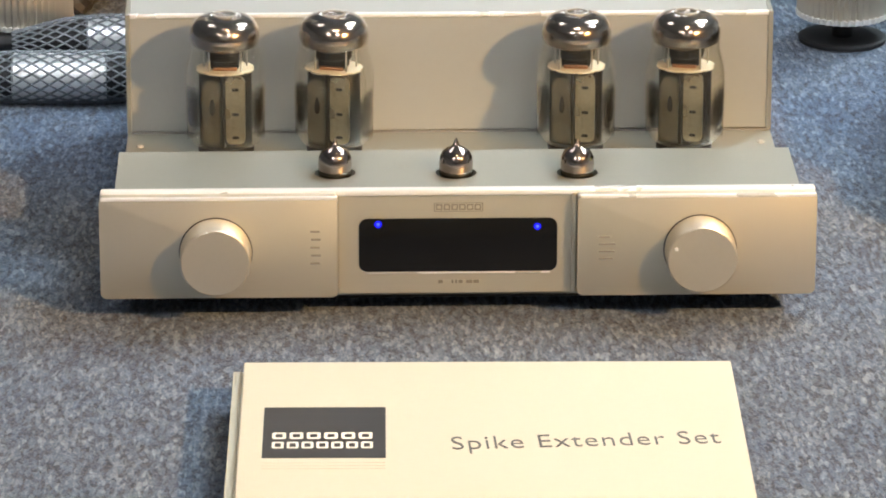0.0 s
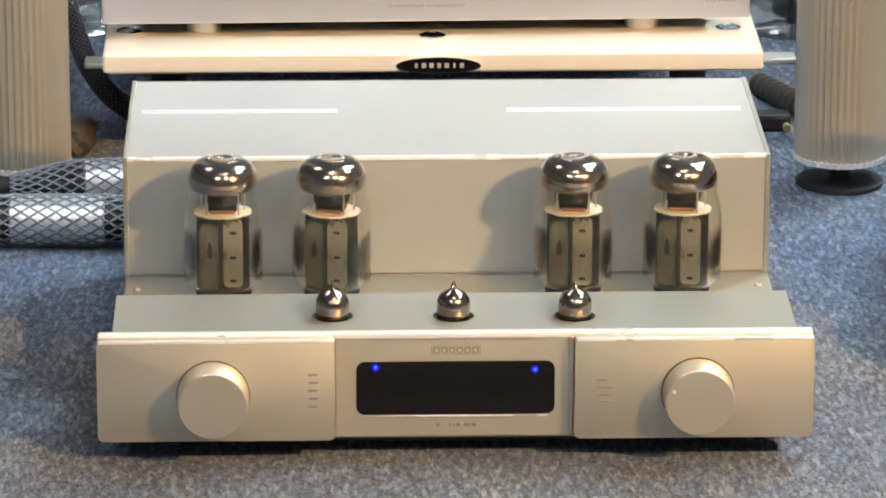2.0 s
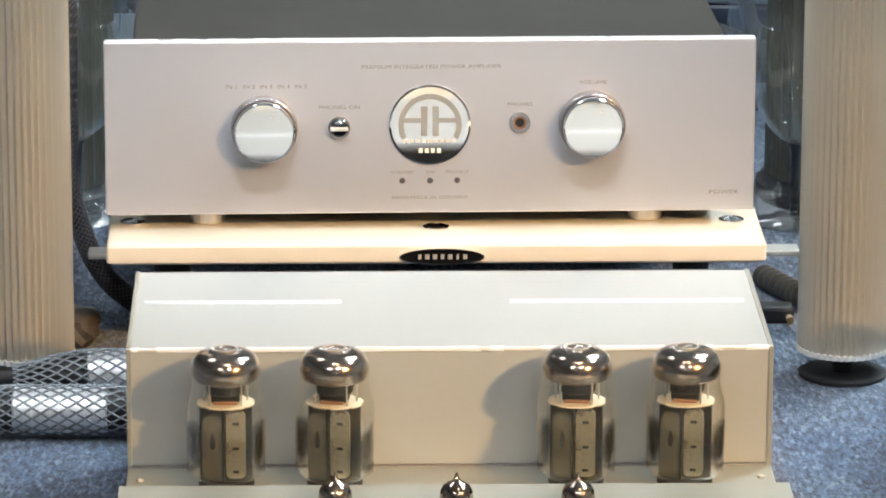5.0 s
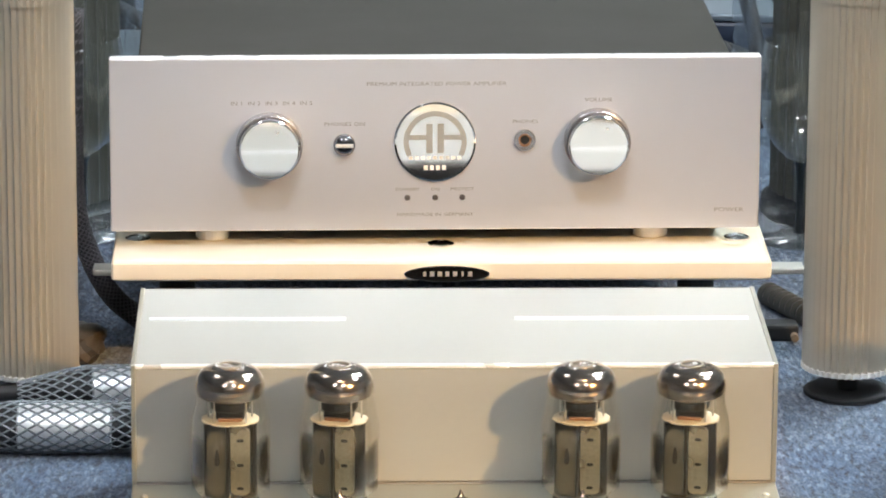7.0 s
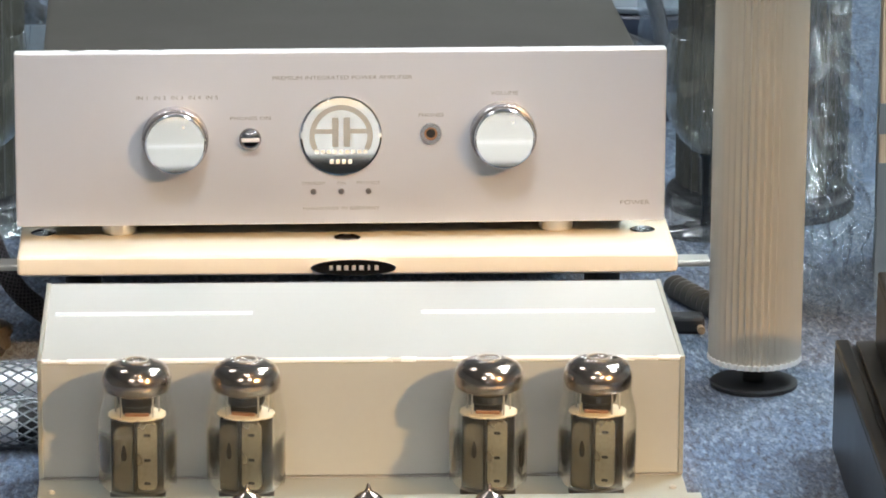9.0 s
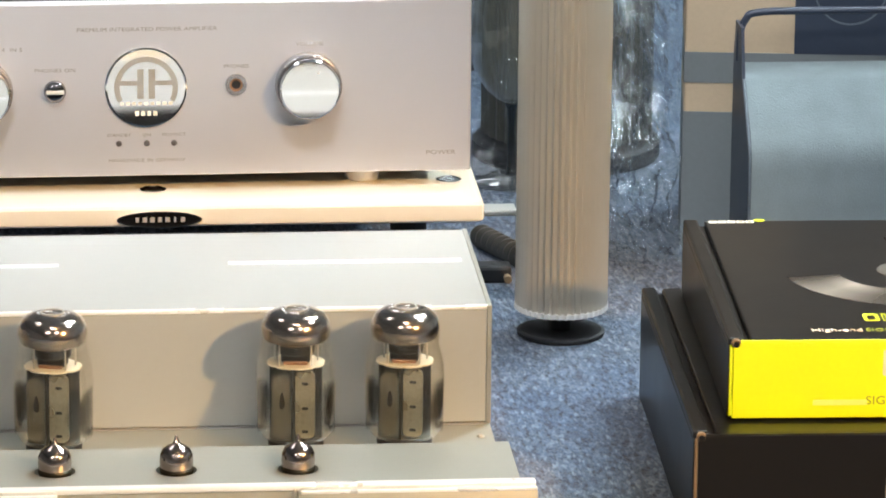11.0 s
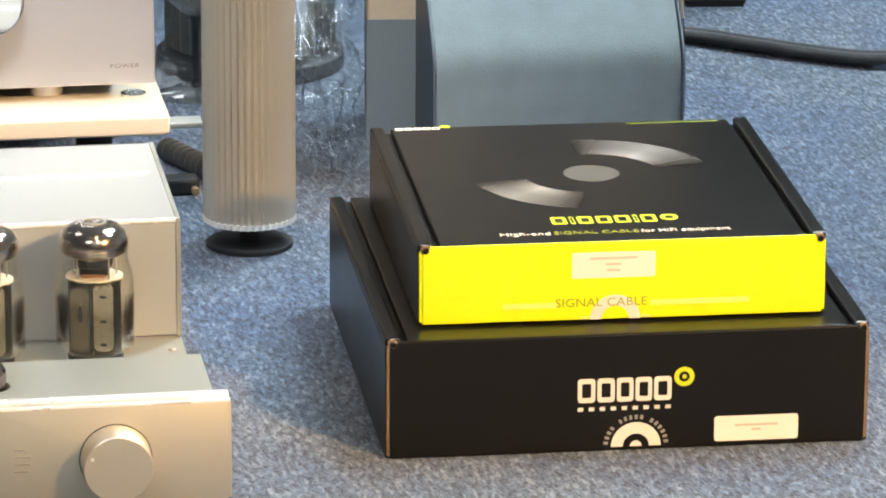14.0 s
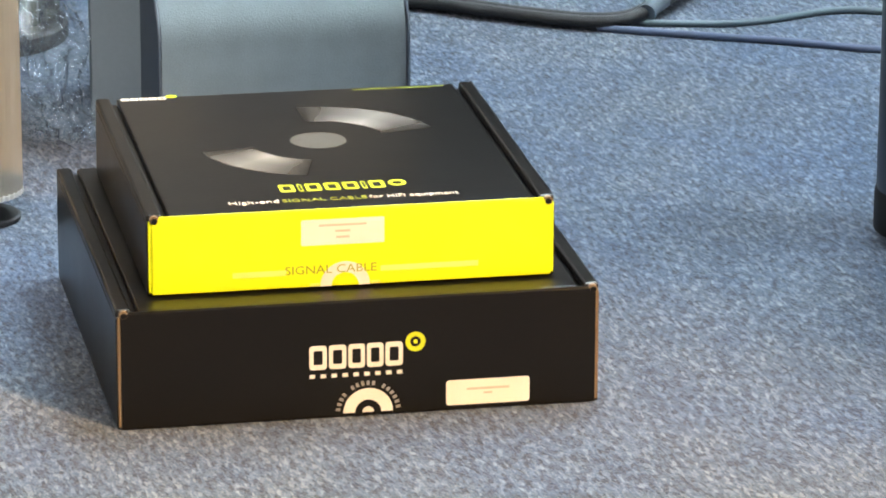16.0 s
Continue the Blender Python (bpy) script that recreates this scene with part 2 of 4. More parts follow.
TAIL_FILM = clear("bunched_clear_film", (0.80, 0.83, 0.86), 2.1, 0.07, (0.95, 0.97, 1.0), 0.6, 60, 0.03, 0.5)
GREY_HOSE = plain("grey_ribbed_plastic", (0.05, 0.052, 0.05), 0.4, 0.0, 0.1, 60)
WALL = plain("painted_plaster", (0.55, 0.55, 0.54), 0.85, 0.0, 0.04, 6, 0.1)
CEIL = plain("white_ceiling_tiles", (0.72, 0.72, 0.70), 0.85, 0.0, 0.03, 6, 0.1)
PANEL_GLOW = glow("ceiling_panel_diffuser", (0.94, 0.97, 1.0), PANEL_POWER)
FILL_GLOW = glow("neutral_fill_diffuser", (1.0, 0.98, 0.94), FILL_POWER)
BRIGHT_GLOW = glow("cool_panel_diffuser", (0.80, 0.94, 1.0), BRIGHT_POWER)

# ---------------------------------------------------------------- building helpers


def thing(name, loc, label, category, group="", rz=0.0, kind=""):
    ob = new(name)
    ob.matrix_world = pose(*loc, 0, 0, rz)
    ob.empty_display_size = 0.02
    return tagged(ob, label, category, group, kind)


def part(name, bm, material, parent=None, label="", smooth=False, kind=""):
    me = bpy.data.meshes.new(name)
    bmesh.ops.recalc_face_normals(bm, faces=bm.faces)
    bm.to_mesh(me)
    bm.free()
    if smooth:
        me.shade_smooth()
        me.set_sharp_from_angle(angle=radians(smooth if smooth > 1 else 35))
    me.materials.append(material)
    ob = new(name, me)
    if parent is not None:
        ob.parent = parent
    return tagged(ob, label, kind=kind)


def box(x0, x1, y0, y1, z0, z1, bevel=0.0, seg=2, bm=None):
    bm = bm or bmesh.new()
    vs = bmesh.ops.create_cube(bm, size=1.0)["verts"]
    for v in vs:
        v.co = Vector(((x0 + x1) / 2 + v.co.x * (x1 - x0), (y0 + y1) / 2 + v.co.y * (y1 - y0), (z0 + z1) / 2 + v.co.z * (z1 - z0)))
    if bevel:
        es = list({e for v in vs for e in v.link_edges})
        bmesh.ops.bevel(bm, geom=es, offset=bevel, segments=seg, profile=0.5, affect="EDGES")
    return bm


def lathe(profile, seg=40, centre=(0, 0, 0), axis="z", flutes=0, depth=0.0, bm=None):
    """profile: (radius, along) pairs. Axis 'z' up, 'y' towards the viewer (-y), 'x' along x."""
    bm = bm or bmesh.new()
    rings = []
    for r, h in profile:
        ring = []
        for k in range(seg):
            a = 2 * math.pi * k / seg
            rr = r
            if flutes:
                rr = r - depth * (0.5 - 0.5 * math.cos(a * flutes)) ** 0.6
            u, v = rr * math.cos(a), rr * math.sin(a)
            p = {"z": (u, v, h), "y": (u, -h, v), "x": (h, u, v)}[axis]
            ring.append(bm.verts.new(Vector(p) + Vector(centre)))
        rings.append(ring)
    for a, b in zip(rings, rings[1:]):
        for k in range(seg):
            j = (k + 1) % seg
            bm.faces.new((a[k], a[j], b[j], b[k]))
    for ring in (rings[0], rings[-1]):
        bm.faces.new(ring)
    return bm


def sweep(points, radius, seg=10, bm=None, steps=8, closed=False):
    """A round bar or cable along a smooth line through the points."""
    bm = bm or bmesh.new()
    pts = [Vector(p) for p in points]
    line = []
    n = len(pts)
    for i in range(n - 1):
        p0, p1, p2, p3 = pts[max(i - 1, 0)], pts[i], pts[i + 1], pts[min(i + 2, n - 1)]
        for s in range(steps):
            t = s / steps
            line.append(0.5 * ((2 * p1) + (p2 - p0) * t + (2 * p0 - 5 * p1 + 4 * p2 - p3) * t * t + (3 * p1 - p0 - 3 * p2 + p3) * t ** 3))
    line.append(pts[-1])
    up = Vector((0.0123, 0.057, 1)).normalized()
    rings = []
    for i, p in enumerate(line):
        d = (line[min(i + 1, len(line) - 1)] - line[max(i - 1, 0)]).normalized()
        s = d.cross(up)
        s = s.normalized() if s.length > 1e-4 else Vector((1, 0, 0))
        w = s.cross(d).normalized()
        rings.append([bm.verts.new(p + radius * (math.cos(2 * math.pi * k / seg) * s + math.sin(2 * math.pi * k / seg) * w)) for k in range(seg)])
    for a, b in zip(rings, rings[1:]):
        for k in range(seg):
            j = (k + 1) % seg
            bm.faces.new((a[k], a[j], b[j], b[k]))
    bm.faces.new(rings[0])
    bm.faces.new(rings[-1])
    return bm


def outline_rr(w, h, r, seg=6):
    """Points of a rounded rectangle round the origin."""
    out = []
    for cx, cy, a0 in ((w / 2 - r, h / 2 - r, 0), (-w / 2 + r, h / 2 - r, 90), (-w / 2 + r, -h / 2 + r, 180), (w / 2 - r, -h / 2 + r, 270)):
        for k in range(seg + 1):
            a = radians(a0 + 90 * k / seg)
            out.append((cx + r * math.cos(a), cy + r * math.sin(a)))
    return out


def slab(outline, depth, place, bm=None, holes=None):
    """A flat piece of that outline and depth; place turns (u, v, w) into a point, w from 0 to depth."""
    bm = bm or bmesh.new()
    a = [bm.verts.new(place(u, v, 0)) for u, v in outline]
    b = [bm.verts.new(place(u, v, depth)) for u, v in outline]
    n = len(outline)
    for k in range(n):
        j = (k + 1) % n
        bm.faces.new((a[k], a[j], b[j], b[k]))
    bm.faces.new(a)
    bm.faces.new(b)
    return bm


def ring_slab(outer, inner, depth, place, bm=None):
    """Like slab, with an opening of the same number of points."""
    bm = bm or bmesh.new()
    la = [[bm.verts.new(place(u, v, d)) for u, v in o] for o in (outer, inner) for d in (0, depth)]
    n = len(outer)
    for k in range(n):
        j = (k + 1) % n
        for p, q in ((la[0], la[1]), (la[2], la[3]), (la[0], la[2]), (la[1], la[3])):
            bm.faces.new((p[k], p[j], q[j], q[k]))
    return bm


def front(x, z, y):
    """Places flat pieces on an upright face at y, looking towards -y; depth goes towards the viewer."""
    return lambda u, v, w: Vector((x + u, y - w, z + v))


def flat(x, y, z, turn=0.0):
    c, s = math.cos(radians(turn)), math.sin(radians(turn))
    return lambda u, v, w: Vector((x + u * c - v * s, y + u * s + v * c, z + w))


def bar(x, z, y, w, h, depth=0.0003, bm=None):
    return slab([(-w / 2, -h / 2), (w / 2, -h / 2), (w / 2, h / 2), (-w / 2, h / 2)], depth, front(x, z, y), bm)


def lettering(text, size, m, material, parent, name="lettering", stretch=1.0, spacing=1.0, align="CENTER", depth=0.0002, thin=0.003):
    cu = bpy.data.curves.new(name, "FONT")
    cu.body, cu.size, cu.extrude, cu.align_x, cu.align_y = text, size, depth, align, "CENTER"
    cu.space_character, cu.resolution_u, cu.offset = spacing, 3, -thin * size
    tmp = bpy.data.objects.new(name, cu)
    scene.collection.objects.link(tmp)
    me = bpy.data.meshes.new_from_object(tmp.evaluated_get(bpy.context.evaluated_depsgraph_get()))
    bpy.data.objects.remove(tmp)
    me.transform(m @ Matrix.Diagonal((stretch, 1, 1, 1)))
    me.materials.clear()
    me.materials.append(material)
    ob = new(name, me)
    ob.parent = parent
    return ob

# ---------------------------------------------------------------- the room
X0, X1, Y0, Y1, TOP = -5.0, 5.0, -12.5, 10.5, 2.7
tagged(part("floor", box(X0 - 0.1, X1 + 0.1, Y0 - 0.1, Y1 + 0.1, -0.1, 0.0), CARPET), "mottled blue-grey loop-pile carpet", "carpet", kind="structure")
tagged(part("ceiling", box(X0 - 0.1, X1 + 0.1, Y0 - 0.1, Y1 + 0.1, TOP, TOP + 0.1), CEIL), "white tiled office ceiling", "ceiling", kind="structure")
for nm, b in (("wall_north", (X0, X1, Y1, Y1 + 0.1)), ("wall_south", (X0, X1, Y0 - 0.1, Y0)), ("wall_west", (X0 - 0.1, X0, Y0, Y1)), ("wall_east", (X1, X1 + 0.1, Y0, Y1))):
    tagged(part(nm, box(*b, 0.0, TOP), WALL), "plain painted room wall", "wall", kind="structure")


def ceiling_light(loc, lit=PANEL_GLOW):
    t = thing("ceiling_light", loc, "unseen square white ceiling panel light, switched on", "ceiling light", "ceiling lights")
    part("diffuser", box(-0.285, 0.285, -0.285, 0.285, -0.010, -0.004), lit, t)
    part("frame", ring_slab([(-0.3, -0.3), (0.3, -0.3), (0.3, 0.3), (-0.3, 0.3)], [(-0.285, -0.285), (0.285, -0.285), (0.285, 0.285), (-0.285, 0.285)], 0.014, flat(0, 0, -0.014)), PALE_RING, t)
    return t


panel = ceiling_light((*PANELS[0], TOP))
for px, py in PANELS[1:]:
    copy_thing(panel, pose(px, py, TOP))
bright = ceiling_light((*BRIGHT_PANELS[0], TOP), BRIGHT_GLOW)
for px, py in BRIGHT_PANELS[1:]:
    copy_thing(bright, pose(px, py, TOP))

# Added fill light, built like the other ceiling panels.
forward = ceiling_light((*FILL_PANELS[0], TOP), FILL_GLOW)
for px, py in FILL_PANELS[1:]:
    copy_thing(forward, pose(px, py, TOP))

# ---------------------------------------------------------------- tube amplifier on the floor
DECK, LOW, HOOD_Y, HOOD_Z = 0.0845, 0.0600, 0.205, 0.1430


def holed_deck(x0, x1, y0, y1, z, holes, r, thick):
    """A deck plate with round openings that go through it."""
    bm = bmesh.new()
    half, seg = 0.017, 32
    xs = [x0]
    for hx, hy in holes:
        xs += [hx - half, hx + half]
    xs.append(x1)
    for i in range(0, len(xs), 2):
        vs = [bm.verts.new((a, b, z)) for a, b in ((xs[i], y0), (xs[i + 1], y0), (xs[i + 1], y1), (xs[i], y1))]
        bm.faces.new(vs)
    for hx, hy in holes:
        for ya, yb in ((y0, hy - half), (hy + half, y1)):
            bm.faces.new([bm.verts.new((a, b, z)) for a, b in ((hx - half, ya), (hx + half, ya), (hx + half, yb), (hx - half, yb))])
        outer, inner, low = [], [], []
        for k in range(seg):
            a = 2 * math.pi * (k + 0.5) / seg
            c, s = math.cos(a), math.sin(a)
            f = half / max(abs(c), abs(s))
            outer.append(bm.verts.new((hx + f * c, hy + f * s, z)))
            inner.append(bm.verts.new((hx + r * c, hy + r * s, z)))
            low.append(bm.verts.new((hx + r * c, hy + r * s, z - thick)))
        for k in range(seg):
            j = (k + 1) % seg
            bm.faces.new((outer[k], outer[j], inner[j], inner[k]))
            bm.faces.new((inner[k], inner[j], low[j], low[k]))
        for cx, cy in ((1, 1), (-1, 1), (-1, -1), (1, -1)):
            near = sorted(outer, key=lambda v: (v.co.x - hx - cx * half) ** 2 + (v.co.y - hy - cy * half) ** 2)[:2]
            bm.faces.new((near[0], near[1], bm.verts.new((hx + cx * half, hy + cy * half, z))))
    for v0, v1 in (((x0, y0), (x1, y0)), ((x1, y0), (x1, y1)), ((x1, y1), (x0, y1)), ((x0, y1), (x0, y0))):
        bm.faces.new([bm.verts.new((*v0, z)), bm.verts.new((*v1, z)), bm.verts.new((*v1, z - 0.03)), bm.verts.new((*v0, z - 0.03))])
    bmesh.ops.remove_doubles(bm, verts=bm.verts, dist=1e-6)
    return bm


SMALL = [(-0.0774, 0.0490), (-0.0003, 0.0476), (0.0771, 0.0462)]
amp = thing("tube_amplifier", (0, 0, 0), "champagne aluminium tube amplifier with black display on the carpet", "amplifier")
part("chassis", box(-0.2155, 0.2155, 0.018, 0.40, 0.0125, LOW, 0.001), ALU_DECK, amp)
part("front_deck", holed_deck(-0.2165, 0.2165, 0.014, 0.0935, DECK, SMALL, 0.0130, 0.02), ALU_DECK, amp)
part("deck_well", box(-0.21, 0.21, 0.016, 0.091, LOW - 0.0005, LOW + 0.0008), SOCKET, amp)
hood = part("transformer_hood", box(-0.2155, 0.2155, HOOD_Y, 0.392, LOW + 0.0012, HOOD_Z, 0.0012), ALU_TOP, amp, "smooth folded aluminium hood")
# Pale strip added along the fold to imitate its highlight.
part("edge_highlight", box(-0.2155, 0.2155, HOOD_Y - 0.0008, HOOD_Y + 0.0022, HOOD_Z - 0.0024, HOOD_Z + 0.0006, 0.0008), ALU_EDGE, hood, "bright strip for the edge highlight")
for sx in (-1, 1):
    part("side_cheek", box(sx * 0.2140 - 0.0016, sx * 0.2140 + 0.0016, HOOD_Y - 0.0012, 0.3925, LOW + 0.0008, HOOD_Z + 0.0006, 0.0006), ALU_DECK, hood)
    part("screw", lathe([(0.0026, 0), (0.0026, 0.0010), (0.0021, 0.0016), (0.0011, 0.0016), (0.0009, 0.0008)], 14, (sx * 0.2065, 0.178, LOW)), EMBLEM_GREY, amp, "small screw head")
part("base_gap", box(-0.2125, 0.2125, HOOD_Y - 0.0006, HOOD_Y + 0.002, LOW + 0.0001, LOW + 0.0008), INK, hood)
part("rear_panel", box(-0.2120, 0.2120, 0.3955, 0.4030, 0.0128, HOOD_Z - 0.0025, 0.0008), BLACK, amp, "matt black rear panel")
# Raised strips added to imitate two light streaks; the hood top is plain.
for x0, x1 in ((-0.207, -0.072), (0.044, 0.205)):
    bm = bmesh.new()
    rows_r = [[bm.verts.new((x, 0.315 - 0.0042 * math.cos(math.pi * k / 8), HOOD_Z - 0.0002 + 0.0011 * math.sin(math.pi * k / 8))) for k in range(9)] for x in (x0, x1)]
    for k in range(8):
        bm.faces.new((rows_r[0][k], rows_r[0][k + 1], rows_r[1][k + 1], rows_r[1][k]))
    bm.faces.new(rows_r[0])
    bm.faces.new(rows_r[1])
    part("light_streak", bm, ALU_STREAK, hood, "raised strip added for a bright light streak", smooth=40)
for fx in (-0.165, 0.165):
    for fy in (0.06, 0.34):
        part("foot", lathe([(0.018, 0.0), (0.019, 0.002), (0.019, 0.011), (0.017, 0.0125)], 24, (fx, fy, 0)), BLACK, amp)
part("floor_pan", box(-0.212, 0.212, 0.022, 0.395, 0.0095, 0.0124), BLACK, amp)

PT, PB = 0.0868, 0.0180
for sx, cut in ((-1, -0.0761), (1, 0.0751)):
    lo, hi = (-0.226, cut) if sx < 0 else (cut, 0.226)
    wing = slab(outline_rr(hi - lo, PT - 0.0020 - PB, 0.0030, 5), 0.0135, front((lo + hi) / 2, (PT - 0.0020 + PB) / 2, 0.0135))
    rim = [e for e in wing.edges if all(v.co.y < 0.0001 for v in e.verts)]
    bmesh.ops.bevel(wing, geom=rim, offset=0.0009, segments=2, profile=0.5, affect="EDGES")
    pw = part("fascia_wing", wing, ALU, amp, smooth=30)
    # Pale strip imitates the highlight line along the wing's top edge.
    part("rim_highlight", box(lo + 0.0010, hi - 0.0004, -0.0004, 0.0020, PT - 0.0040, PT - 0.0016, 0.0007), ALU_EDGE, pw, "bright highlight strip on the bevelled rim")
part("fascia_centre", box(-0.0759, 0.0749, 0.010, 0.0137, PB - 0.0015, PT - 0.0022, 0.0006), ALU, amp)
# Pale top edge gives the second highlight line by its colour.
part("fascia_spine", box(-0.2255, 0.2255, 0.0080, 0.0150, PT - 0.0045, PT - 0.0002, 0.0012), ALU_EDGE, amp, "top edge, pale for its highlight line")
part("seam_shadow", box(0.0716, 0.0750, 0.0075, 0.0102, PB, PT - 0.0026, 0.0012), ALU_KNOB, amp)

disp = part("display", slab(outline_rr(0.1255, 0.0356, 0.0055), 0.0006, front(0.0, 0.0491, 0.0100)), BLACK_GLASS, amp, "black glass display")
part("display_lip", box(-0.0585, 0.0585, 0.0088, 0.0099, 0.0300, 0.0311, 0.0004), ALU_EDGE, disp, "bright lower lip")
for lx, lz in ((-0.0506, 0.0632), (0.0501, 0.0612)):
    led = part("led", lathe([(0.0011, 0), (0.0011, 0.0004), (0.0006, 0.0007)], 16, (lx, 0.0093, lz), "y"), BLUE_LED, disp, "lit blue led")
    # Glowing disc imitates the halo of light round the LED.
    part("led_halo", lathe([(0.0024, 0), (0.0024, 0.0001)], 20, (lx, 0.00935, lz), "y"), BLUE_HALO, led)


def fascia_knob(parent, x, z, r, depth, marked):
    k = part("volume_knob", lathe([(r * 0.97, 0.0), (r, 0.0008), (r * 0.985, depth - 0.0016), (r * 0.965, depth - 0.0004), (r * 0.93, depth)], 72, (x, 0.0, z), "y"), ALU_KNOB, parent, "turned aluminium knob", smooth=25)
    part("gap_ring", lathe([(r + 0.0006, 0.0), (r + 0.0006, 0.0004)], 64, (x, 0.0002, z), "y"), PRINT_DARK, k)
    if marked:
        part("pointer", lathe([(0.0013, 0), (0.0013, 0.0003), (0.0006, 0.0005)], 12, (x - 0.0165, -depth, z + 0.0075), "y"), ALU_EDGE, k)
    return k


fascia_knob(amp, -0.1530, 0.0487, 0.0226, 0.0215, False)
fascia_knob(amp, 0.1526, 0.0485, 0.0226, 0.0215, True)
for k in range(5):
    part("engraved_mark", bar(-0.0905 + 0.0006 * (k % 2), 0.0620 - k * 0.0053, 0.0, 0.0060, 0.0013), INK_SOFT, amp)
for k, w in enumerate((0.007, 0.0105, 0.0100, 0.0090)):
    part("engraved_mark", bar(0.0885 + w / 2, 0.0570 - k * 0.0048, 0.0, w, 0.0012), INK_SOFT, amp)
part("logo_frame", ring_slab([(-0.0155, -0.0030), (0.0155, -0.0030), (0.0155, 0.0030), (-0.0155, 0.0030)], [(-0.0149, -0.0025), (0.0149, -0.0025), (0.0149, 0.0025), (-0.0149, 0.0025)], 0.0002, front(0.0002, 0.0743, 0.0100)), INK_SOFT, amp)
for k in range(6):
    part("logo_block", ring_slab([(-0.0021, -0.0020), (0.0021, -0.0020), (0.0021, 0.0020), (-0.0021, 0.0020)], [(-0.0012, -0.0011), (0.0012, -0.0011), (0.0012, 0.0011), (-0.0012, 0.0011)], 0.0002, front(-0.0120 + k * 0.00488, 0.0743, 0.0100)), INK_SOFT, amp)
for x, w in ((-0.0112, 0.0028), (-0.0035, 0.0012), (-0.0012, 0.0012), (0.0016, 0.0026), (0.0072, 0.0040), (0.0115, 0.0034)):
    part("model_mark", bar(x, 0.0244, 0.0100, w, 0.0022), INK_SOFT, amp)


def power_tube(loc, turn):
    t = thing("power_tube", loc, "large glass power tube with silver-flashed dome", "vacuum tube", "power tubes", turn)
    part("base", lathe([(0.0155, 0.0), (0.0182, 0.001), (0.0186, 0.0050), (0.0172, 0.0058)], 36), SOCKET, t, "dark socket base")
    shell = [(0.0150, 0.0052), (0.0182, 0.0064), (0.0232, 0.0105), (0.0256, 0.0180), (0.0265, 0.0290), (0.0267, 0.0480), (0.0263, 0.0560), (0.0254, 0.0620), (0.0240, 0.0680),
             (0.0228, 0.0735), (0.0231, 0.0790), (0.0230, 0.0835), (0.0219, 0.0880), (0.0196, 0.0915), (0.0158, 0.0940), (0.0114, 0.0952), (0.0082, 0.0960), (0.0070, 0.0955)]
    g = part("glass_envelope", lathe(shell, 56), GLASS, t, "clear glass bulb", smooth=60)
    g.visible_shadow = False
    part("getter_flash", lathe([(0.0150, 0.0745), (0.0190, 0.0750), (0.0211, 0.0762), (0.0219, 0.0778), (0.0221, 0.0796), (0.0227, 0.0806), (0.0226, 0.0834), (0.0215, 0.0876), (0.0192, 0.0911), (0.0154, 0.0936), (0.0110, 0.0948), (0.0072, 0.0952)], 56), FLASH, t, "mirror-dark silver dome coating", smooth=60)
    part("crown_ring", ring_slab([(0.0080 * math.cos(2 * math.pi * k / 24), 0.0080 * math.sin(2 * math.pi * k / 24)) for k in range(24)], [(0.0068 * math.cos(2 * math.pi * k / 24), 0.0068 * math.sin(2 * math.pi * k / 24)) for k in range(24)], 0.0008, flat(0, 0, 0.0956)), EMBLEM_GREY, t)
    part("upper_collar", lathe([(0.0105, 0.0660), (0.0122, 0.0668), (0.0130, 0.0722), (0.0120, 0.0726)], 24), ANODE_DARK, t)
    part("upper_support", box(-0.0095, 0.0095, -0.0060, 0.0060, 0.0595, 0.0668, 0.002), ANODE_DARK, t)
    part("copper_cap", box(-0.0080, 0.0080, -0.0085, -0.0062, 0.0595, 0.0618, 0.0008), COPPER, t)
    teeth = []
    for k in range(48):
        a = 2 * math.pi * k / 48
        r = 0.0192 - (0.0016 if k % 6 == 0 else 0.0)
        teeth.append((r * math.cos(a), 0.88 * r * math.sin(a)))
    part("mica_disc", slab(teeth, 0.0009, flat(0, 0, 0.0585)), MICA, t, "cream mica spacer")
    body = bmesh.new()
    n = 40
    prof = []
    for k in range(n):
        a = 2 * math.pi * k / n
        prof.append((0.0174 * math.copysign(abs(math.cos(a)) ** 0.8, math.cos(a)), 0.0115 * math.copysign(abs(math.sin(a)) ** 0.8, math.sin(a))))
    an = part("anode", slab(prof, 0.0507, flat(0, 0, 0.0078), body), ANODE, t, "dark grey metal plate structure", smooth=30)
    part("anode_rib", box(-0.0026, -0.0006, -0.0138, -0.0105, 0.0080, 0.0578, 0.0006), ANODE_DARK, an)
    # Right panel takes the lit tone, left panel the shaded one.
    part("anode_panel", slab(outline_rr(0.0128, 0.0460, 0.0040), 0.0026, front(0.0066, 0.0335, -0.0102)), ANODE_LIT, an, "bronze-grey panel in its lit tone", smooth=30)
    part("anode_panel", slab(outline_rr(0.0128, 0.0440, 0.0060), 0.0024, front(-0.0088, 0.0320, -0.0096)), ANODE_SHADED, an, smooth=30)
    for sx in (-1, 1):
        bm = bmesh.new()
        rows_n, cols_n = 12, 9
        grid = []
        for i in range(rows_n):
            f = -0.97 + 1.94 * i / (rows_n - 1)
            z = 0.029 + 0.022 * f
            half = radians(68) * math.sqrt(1 - f * f)
            grid.append([bm.verts.new((sx * 0.0258 * math.cos(half * (2 * k / (cols_n - 1) - 1)), 0.0258 * math.sin(half * (2 * k / (cols_n - 1) - 1)), z)) for k in range(cols_n)])
        for p, q in zip(grid, grid[1:]):
            for k in range(cols_n - 1):
                bm.faces.new((p[k], p[k + 1], q[k + 1], q[k]))
